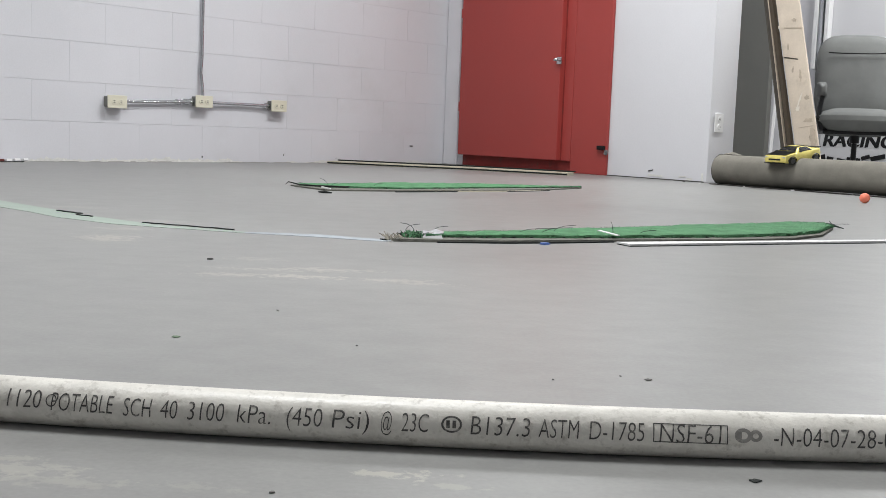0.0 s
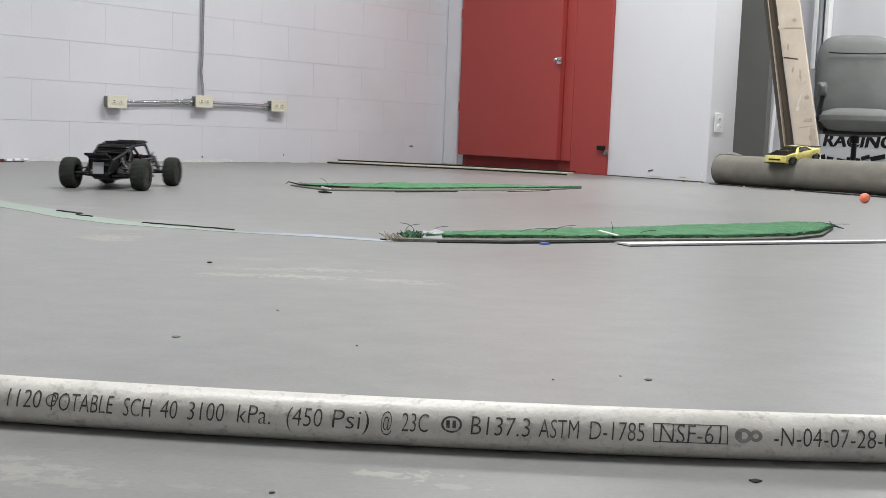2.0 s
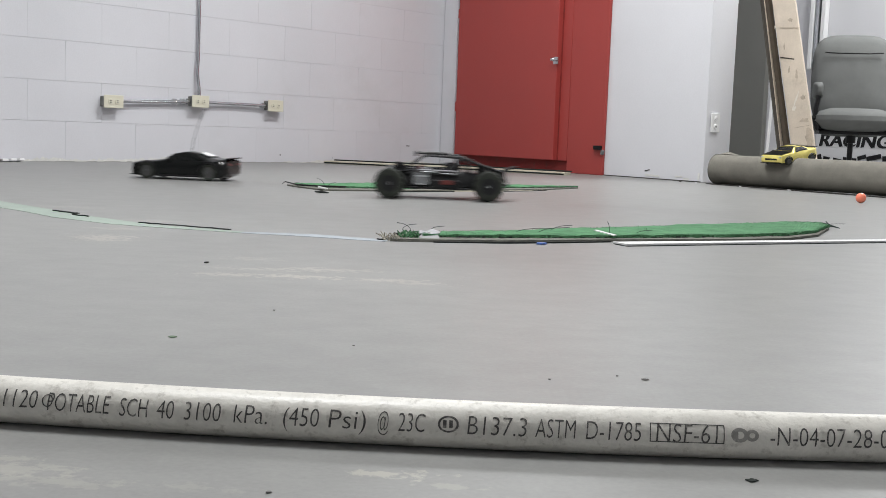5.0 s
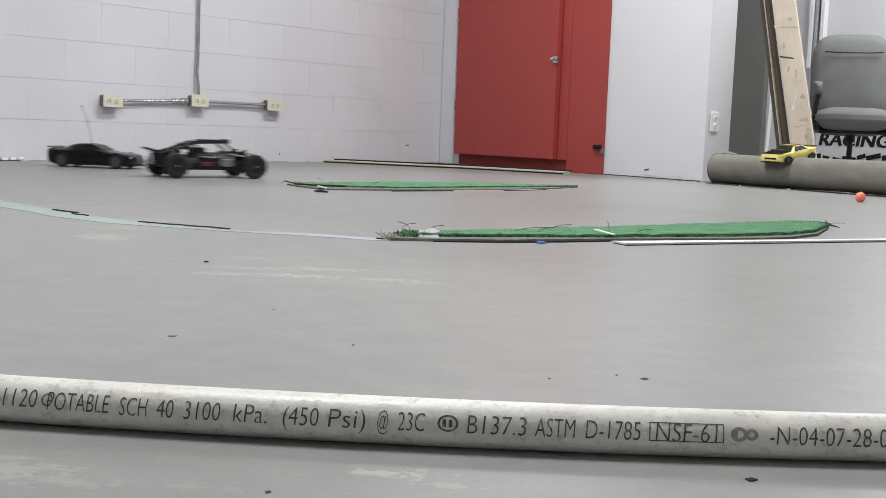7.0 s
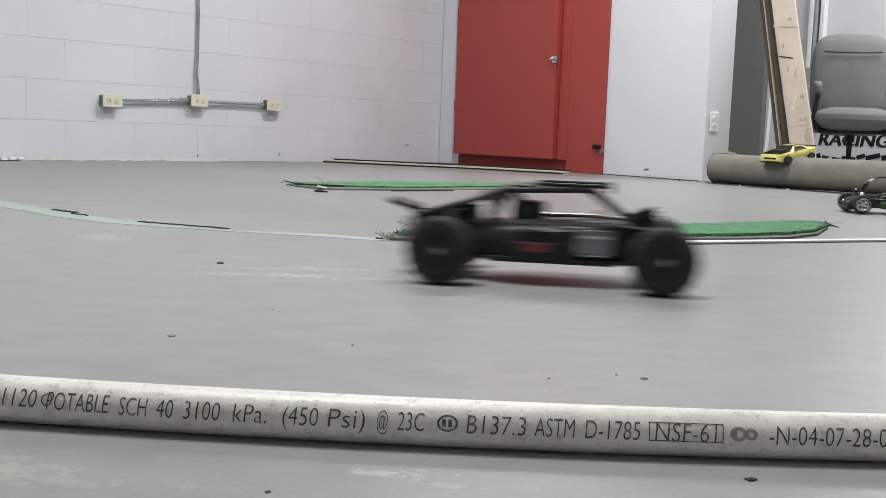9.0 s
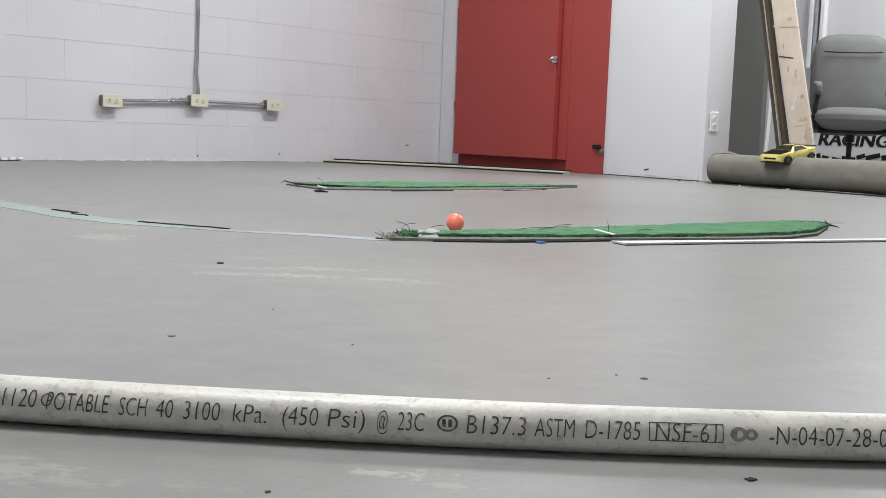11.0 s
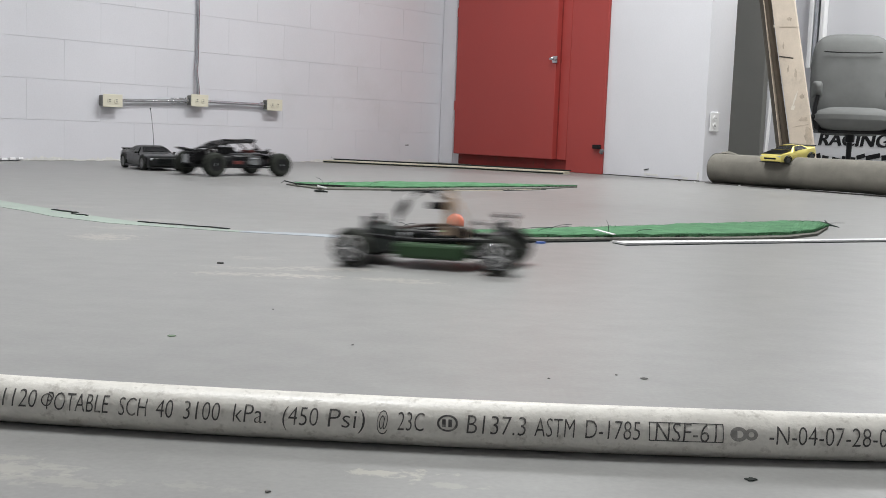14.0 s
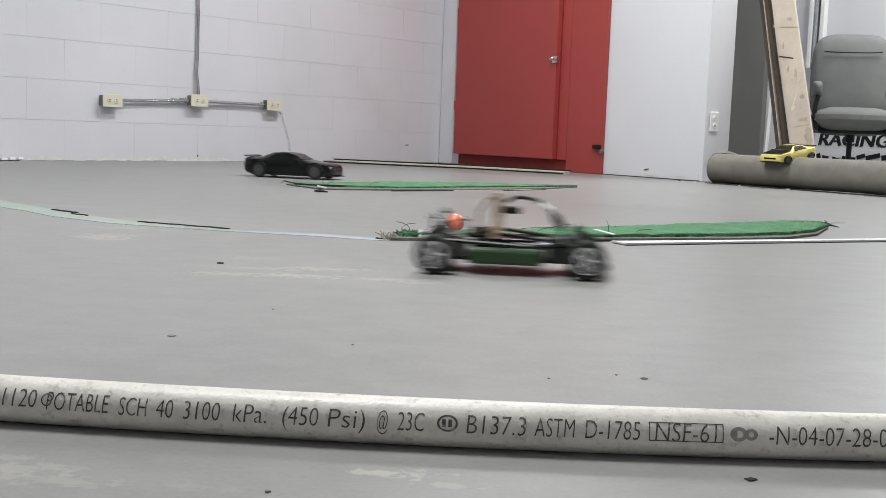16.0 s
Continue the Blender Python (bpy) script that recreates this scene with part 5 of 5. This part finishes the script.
# flaking paint and crumbs along the wall's foot
rng = random.Random(31)
for i in range(46):
    s = -rng.choice((rng.uniform(1.8, 2.9), rng.uniform(0.2, 3.4)))
    w, h, n = rng.uniform(0.10, 0.36), rng.uniform(0.008, 0.034), 40
    bm = bmesh.new()
    low, top = [], []
    for k in range(n):
        x = w * (k / (n - 1) - 0.5)
        rise = 0.55 + 0.5 * noise.noise((x * 18, i * 3.1, 0)) + 0.4 * noise.noise((x * 70, i * 1.7, 4)) + 0.3 * noise.noise((x * 190, i, 9))
        low.append(bm.verts.new((x, -0.0008, 0.0)))
        top.append(bm.verts.new((x, -0.0008, max(0.0008, h * rise * (1 - abs(2 * k / (n - 1) - 1) ** 2)))))
    for k in range(n - 1):
        bm.faces.new((low[k], low[k + 1], top[k + 1], top[k]))
    chip = part("flaking_paint", bm, "efflorescence", wall_w)
    chip.matrix_basis = pose(s, -0.0002 * (i % 9), 0.0)
for i in range(34):
    spot = part("wall_dirt", box(rng.uniform(0.02, 0.12), 0.0012, rng.uniform(0.001, 0.003), (-rng.uniform(0.1, 3.4), -0.0026 - 0.0001 * i, 0.0018)), "wall_dirt", wall_w)
for s, z, w, h in ((-2.0, 0.03, 0.008, 0.01), (-1.42, 0.045, 0.006, 0.012), (-0.33, 0.115, 0.03, 0.006), (-1.0, 0.03, 0.006, 0.004), (-0.9, 0.012, 0.01, 0.004)):
    spot = part("wall_speck", box(w, 0.001, h, (s, -0.0012, z)), "dark_steel", wall_w)

# red and white scrap at the wall's foot
scrap = thing("tape_scrap", "crumpled scrap of red and white tape by the wall", "scrap", LEFT @ pose(-3.17, -0.05, 0))
for k in range(6):
    part("tape_band", box(0.035, 0.05, 0.012, (-0.105 + 0.04 * k, 0, 0.007), 0.002, turn=pose(0, 0, 0, 6 - 4 * k, 0, 5 * k)), "red_part" if k == 2 else "white_sticker_and_glint", scrap, "red band" if k == 2 else "white band")
# dark base line under the partition
gap = part("shadow_gap", box(0.70, 0.004, 0.005, (1.89, -0.003, 0.0026)), "slot")
gap.matrix_world = DOOR
tagged(gap, "dark line along the partition's foot", "trim", kind="structure")
wear = part("scuffed_foot", box(0.012, 0.002, 0.04, (2.225, -0.0015, 0.028)), "efflorescence")
wear.matrix_world = DOOR
tagged(wear, "scuffed patch at the partition's foot", "wall", kind="structure")

for x, z, w, h, turn in ((1.865, 0.046, 0.035, 0.006, -12), (1.90, 0.020, 0.10, 0.010, 2), (2.09, 0.024, 0.05, 0.008, -4), (2.14, 0.012, 0.04, 0.012, 0)):
    smear = part("wall_scuff", box(w, 0.0012, h, (0, 0, 0)), "dark_steel" if w < 0.04 else "efflorescence")
    smear.matrix_world = DOOR @ pose(x, -0.0018, z, 0, turn, 0)
    tagged(smear, "small scuff on the partition's white paint", "wall", kind="structure")


# ================= what moves =================
def drive(car, rows):
    walk(car, [(t, pose(x, y, 0, 0, 0, a)) for t, x, y, a in rows])


def spin(wheels, rows, r):
    """Rolls the wheels with the way driven, held under a quarter turn from row to row."""
    ts = [0.1 * k for k in range(161)]

    def at(t):
        for p, q in zip(rows, rows[1:]):
            if p[0] <= t <= q[0]:
                u = (t - p[0]) / (q[0] - p[0])
                return Vector((p[1] * (1 - u) + q[1] * u, p[2] * (1 - u) + q[2] * u)), p[3] * (1 - u) + q[3] * u
        return Vector(rows[-1][1:3]), rows[-1][3]
    angle, angles, last = 0.0, [], at(0)[0]
    for t in ts:
        p, a = at(t)
        d = (p - last).dot(Vector((math.cos(radians(a)), math.sin(radians(a)))))
        angle += max(-80.0, min(80.0, math.degrees(d / r)))
        angles.append(angle)
        last = p
    for w in wheels:
        x, y, z = w.location
        walk(w, [(t, pose(x, y, z, 0, a, 0)) for t, a in zip(ts, angles)])


def motions():
    first_buggy = [(0.00, 2.900, 2.200, 175), (0.30, 1.277, 2.277, 183), (0.40, 0.892, 2.012, 190), (0.50, 0.541, 1.729, 197), (0.60, 0.296, 1.633, 190), (0.70,
        0.085, 1.554, 180), (0.80, -0.087, 1.558, 170), (0.90, -0.198, 1.537, 157), (1.00, -0.321, 1.619, 150), (1.10, -0.471, 1.734, 139), (1.20, -0.646,
        1.922, 126), (1.30, -0.693, 2.161, 94), (1.50, -0.807, 2.418, 104), (1.60, -0.890, 2.690, 103), (1.80, -0.999, 3.136, 96), (1.90, -1.065, 3.360, 93),
        (2.00, -1.072, 3.620, 87), (2.10, -1.020, 3.800, 68), (2.20, -0.960, 4.168, 45), (2.30, -0.801, 4.401, 25), (2.40, -0.599, 4.727, 8), (2.50, -0.325,
        4.995, -2), (2.60, 0.030, 5.137, -10), (2.70, 0.426, 5.130, -18), (2.80, 0.779, 4.986, -22), (2.90, 1.151, 4.961, -24), (3.00, 2.251, 5.002, -28),
        (3.20, 2.593, 4.730, -30), (3.90, 3.300, 3.200, -60), (4.60, 3.400, 1.200, -95), (5.30, 2.200, -0.900, -140), (6.20, 0.200, -1.700, -185), (7.20,
        -2.000, -1.000, -225), (7.90, -2.750, 0.500, -265), (8.30, -2.350, 1.750, -330), (8.50, -1.178, 1.942, -352), (8.60, -0.774, 1.901, -354), (8.70,
        -0.544, 1.877, -377), (8.80, -0.320, 1.767, -369), (8.90, -0.073, 1.714, -372), (9.00, 0.169, 1.669, -368), (9.10, 0.381, 1.690, -350), (9.20, 0.560,
        1.745, -338), (9.30, 0.844, 1.907, -340), (9.50, 1.392, 2.318, -322), (9.80, 2.600, 3.300, -285), (10.40, 2.850, 4.300, -220), (11.00, 2.500, 4.600,
        -175), (11.30, 1.764, 4.287, -170), (11.50, 1.364, 4.282, -166), (11.60, 1.165, 4.381, -162), (11.70, 1.046, 4.426, -157), (11.80, 0.948, 4.371, -155),
        (11.90, 0.788, 4.175, -154), (12.00, 0.709, 4.234, -152), (12.10, 0.625, 4.165, -138), (12.20, 0.574, 4.106, -120), (12.30, 0.530, 4.007, -106), (12.40,
        0.496, 3.833, -102), (12.50, 0.485, 3.764, -111), (12.60, 0.406, 3.714, -128), (12.70, 0.310, 3.612, -155), (12.80, 0.207, 3.516, -161), (12.90, -0.016,
        3.409, -180), (13.00, -0.271, 3.404, -192), (13.10, -0.548, 3.473, -210), (13.20, -0.753, 3.403, -235), (13.30, -0.915, 3.397, -260), (13.40, -1.019,
        3.541, -257), (13.50, -1.150, 3.699, -267), (13.60, -1.228, 3.837, -272), (13.70, -1.186, 4.013, -286), (13.80, -1.152, 4.270, -296), (13.90, -1.063,
        4.545, -306), (14.00, -0.902, 4.675, -317), (14.10, -0.694, 4.894, -329), (14.20, -0.415, 5.109, -342), (14.30, -0.086, 5.177, -354), (14.40, 0.244,
        5.097, -365), (14.50, 0.593, 4.961, -374), (14.60, 0.929, 5.011, -378), (14.80, 1.676, 4.964, -382), (15.00, 2.402, 5.030, -388), (15.40, 3.000, 3.500,
        -410), (16.00, 3.100, 2.400, -450)]
    second_buggy = [(0.00, -2.600, 0.400, 80), (2.00, -2.600, 0.900, 60), (2.50, -2.000, 1.900, 10), (2.70, -0.827, 1.864, -6), (2.80, -0.501, 1.838, -6),
        (2.90, -0.192, 1.799, -7), (3.00, 0.184, 1.690, -10), (3.10, 0.545, 1.727, 24), (3.20, 0.861, 1.909, 26), (3.40, 1.900, 2.600, 50), (3.70, 2.400, 3.600,
        100), (4.00, 2.200, 3.950, 170), (4.20, 1.915, 4.289, 185), (4.40, 1.222, 4.032, 190), (4.60, 0.730, 3.939, 188), (4.90, 0.175, 3.734, 182), (5.20,
        -0.417, 3.553, 172), (5.50, -0.926, 3.542, 150), (5.75, -1.285, 3.685, 110), (6.00, -1.530, 3.874, 60), (6.20, -1.492, 3.907, 44), (6.30, -1.427, 3.824,
        38), (6.40, -1.503, 3.805, 36), (6.50, -1.524, 3.787, 36), (6.60, -1.509, 3.833, 35), (6.70, -1.416, 3.948, 34), (6.80, -1.307, 4.168, 34), (6.90,
        -1.149, 4.282, 34), (7.00, -0.961, 4.418, 32), (7.10, -0.768, 4.668, 28), (7.20, -0.526, 4.913, 23), (7.30, -0.268, 5.177, 17), (7.40, 0.025, 5.348,
        11), (7.50, 0.328, 5.455, 3), (7.60, 0.647, 5.414, -5), (7.70, 0.953, 5.322, -12), (7.80, 1.230, 5.269, -18), (7.90, 1.483, 5.154, -22), (8.00, 1.739,
        5.006, -24), (8.10, 1.991, 5.035, -26), (8.30, 2.541, 4.949, -30), (8.80, 3.000, 3.600, -45), (9.60, 3.700, 2.600, -60), (10.50, 4.000, 2.000, -70),
        (16.00, 4.000, 2.000, -70)]
    coupe_rows = [(0.00, 2.600, 4.300, 180), (2.40, 2.600, 4.300, 180), (2.80, 2.100, 4.350, 183), (3.00, 1.449, 4.114, 188), (3.10, 1.390, 4.200, 205), (3.20,
        1.327, 4.345, 225), (3.30, 1.250, 4.337, 245), (3.40, 1.148, 4.271, 260), (3.50, 1.110, 4.281, 262), (3.60, 1.019, 4.334, 260), (3.70, 0.936, 4.359,
        256), (3.80, 0.851, 4.385, 250), (3.90, 0.761, 4.407, 242), (4.00, 0.657, 4.380, 228), (4.10, 0.524, 4.281, 208), (4.20, 0.396, 4.177, 192), (4.40,
        0.066, 4.201, 180), (4.70, -0.501, 4.258, 176), (5.00, -1.009, 4.279, 172), (5.40, -1.585, 4.354, 168), (5.80, -1.983, 4.070, 165), (6.15, -2.236,
        4.232, 120), (6.40, -2.334, 4.551, 60), (6.60, -2.179, 4.724, 20), (6.80, -1.821, 4.639, 5), (6.90, -1.667, 4.770, 0), (7.00, -1.569, 4.942, -5), (7.10,
        -1.466, 5.133, -8), (7.20, -1.350, 5.341, -10), (7.40, -1.082, 5.722, -12), (7.60, -0.769, 6.074, -14), (7.80, -0.428, 6.363, -16), (8.00, -0.010,
        6.343, -18), (8.10, 0.229, 6.319, -18), (8.20, 0.467, 6.296, -18), (8.30, 0.765, 6.250, -18), (8.40, 1.003, 5.949, -20), (8.50, 1.299, 5.799, -22),
        (8.70, 1.864, 5.764, -26), (8.90, 2.453, 5.624, -30), (9.30, 2.700, 4.000, -80), (9.90, 2.700, 3.200, -110), (10.60, 2.300, 2.950, -170), (11.00, 1.950,
        3.000, -185), (11.30, 1.317, 3.231, -182), (11.40, 1.224, 3.285, -180), (11.50, 1.088, 3.290, -165), (11.60, 0.965, 3.395, -155), (11.70, 0.799, 3.512,
        -140), (11.80, 0.658, 3.570, -125), (11.90, 0.487, 3.581, -112), (12.00, 0.322, 3.624, -108), (12.10, 0.141, 3.663, -108), (12.20, -0.026, 3.779, -125),
        (12.30, -0.199, 3.755, -148), (12.40, -0.307, 3.745, -172), (12.50, -0.374, 3.689, -178), (12.60, -0.473, 3.727, -183), (12.70, -0.555, 3.710, -184),
        (12.80, -0.595, 3.722, -186), (12.90, -0.689, 3.798, -186), (13.00, -0.774, 3.912, -180), (13.10, -0.839, 4.050, -170), (13.20, -1.042, 4.436, -125),
        (13.35, -1.152, 4.506, -70), (13.50, -1.249, 4.594, -32), (13.80, -1.343, 4.974, -40), (14.00, -1.326, 4.971, -55), (14.10, -1.331, 5.097, -75), (14.20,
        -1.356, 5.202, -86), (14.50, -1.375, 5.255, -83), (14.80, -1.376, 5.258, -82), (15.00, -1.376, 5.267, -78), (15.20, -1.309, 5.203, -55), (15.40, -1.204,
        5.146, -32), (15.50, -1.129, 5.068, -25), (15.60, -1.007, 4.907, -18), (15.70, -0.900, 4.814, -15), (15.80, -0.822, 4.764, -14), (16.00, -0.639, 4.642,
        -14)]
    chassis = [(0.00, -2.000, 0.300, 60), (2.20, -2.000, 0.800, 45), (2.50, -0.987, 1.545, -15), (2.60, -0.692, 1.505, -12), (2.70, -0.501, 1.425, -10), (2.80,
        -0.240, 1.360, -8), (2.90, 0.097, 1.318, -4), (3.00, 0.413, 1.318, 0), (3.20, 1.200, 1.650, 25), (3.60, 2.600, 2.600, 50), (4.20, 3.200, 3.600, 140),
        (4.50, 3.300, 2.600, 200), (4.90, 3.100, 1.500, 250), (5.50, 1.600, -1.000, 215), (6.20, -0.600, -1.600, 170), (6.80, -2.000, 0.200, 105), (7.10,
        -1.900, 1.900, 40), (7.30, -1.072, 2.363, -38), (7.40, -0.823, 2.182, -52), (7.50, -0.636, 2.074, -66), (7.60, -0.427, 1.908, -46), (7.70, -0.257,
        1.770, -30), (7.80, -0.066, 1.611, -14), (7.90, 0.175, 1.507, -6), (8.00, 0.425, 1.464, -2), (8.20, 1.150, 1.950, 30), (8.50, 1.950, 2.900, 75), (8.80,
        2.150, 3.550, 150), (8.90, 1.640, 3.640, 172), (9.00, 1.480, 3.660, 176), (9.10, 1.300, 3.640, 178), (9.20, 1.110, 3.610, 180),
        (9.40, 0.640, 3.560, 183), (9.70, -0.150, 3.480, 187), (10.00, -1.000, 3.280, 200), (10.30, -1.750, 2.700, 228), (10.70, -2.150, 1.300, 272), (11.10,
        -1.500, -0.900, 325), (11.50, 0.600, -1.300, 375), (11.80, 2.200, 0.600, 430), (12.00, 2.300, 2.300, 490), (12.15, 1.850, 2.900, 555), (12.30, 1.282, 2.989, 605), (12.40, 1.197, 2.930, 618), (12.50, 1.089, 2.866, 626),
        (12.60, 1.058, 2.846, 629), (12.70, 1.030, 2.796, 623), (12.80, 1.024, 2.739, 619), (12.90, 1.035, 2.687, 614), (13.00, 1.006, 2.598, 610), (13.10,
        0.938, 2.471, 607), (13.20, 0.897, 2.364, 604), (13.30, 0.855, 2.273, 600), (13.40, 0.811, 2.193, 595), (13.50, 0.770, 2.115, 588), (13.60, 0.680,
        2.060, 572), (13.70, 0.551, 1.965, 558), (13.80, 0.408, 1.883, 544), (13.90, 0.209, 1.829, 536), (14.00, -0.013, 1.797, 528), (14.10, -0.260, 1.818,
        515), (14.20, -0.544, 1.923, 485), (14.30, -0.754, 2.125, 500), (14.40, -0.979, 2.248, 510), (14.50, -1.450, 2.720, 515), (14.60, -1.650, 2.850, 525),
        (14.80, -1.900, 2.950, 580), (15.00, -1.950, 2.880, 640), (15.20, -1.700, 2.750, 690), (15.40, -1.006, 2.256, 702), (15.50, -0.814, 2.116, 704), (15.60,
        -0.603, 1.968, 706), (15.70, -0.420, 1.869, 709), (15.80, -0.255, 1.821, 712), (16.00, 0.109, 1.762, 716)]
    for car, wheels, rows, r in ((BUGGY, BUGGY_WHEELS, first_buggy, 0.049), (BUGGY2, BUGGY2_WHEELS, second_buggy, 0.049), (SEDAN, SEDAN_WHEELS, coupe_rows, 0.0315), (CHASSIS, CHASSIS_WHEELS, chassis, 0.031)):
        drive(car, rows)
        spin(wheels, rows, r)
    # the ball is knocked across the floor; the crumb is shoved along twice
    walk(ball, [(0.0, pose(1.637, 4.353, 0.02)), (8.5, pose(1.637, 4.353, 0.02)), (8.6, pose(1.25, 4.0, 0.02, 40, -60, 0)), (8.7, pose(0.30, 2.72, 0.02, 60, -130, 0)),
                (8.8, pose(0.025, 2.419, 0.02, 70, -170, 0)), (16.0, pose(0.025, 2.419, 0.02, 70, -170, 0))])
    walk(debris, [(0.0, pose(-0.383, 1.768, 0.0004, 0, 0, 10)), (0.8, pose(-0.383, 1.768, 0.0004, 0, 0, 10)), (1.0, pose(-0.375, 1.725, 0.0004, 0, 0, 60)), (8.7, pose(-0.372, 1.722, 0.0004, 0, 0, 60)),
                  (8.9, pose(-0.348, 1.712, 0.0004, 0, 0, 10)), (16.0, pose(-0.348, 1.712, 0.0004, 0, 0, 10))])


motions()
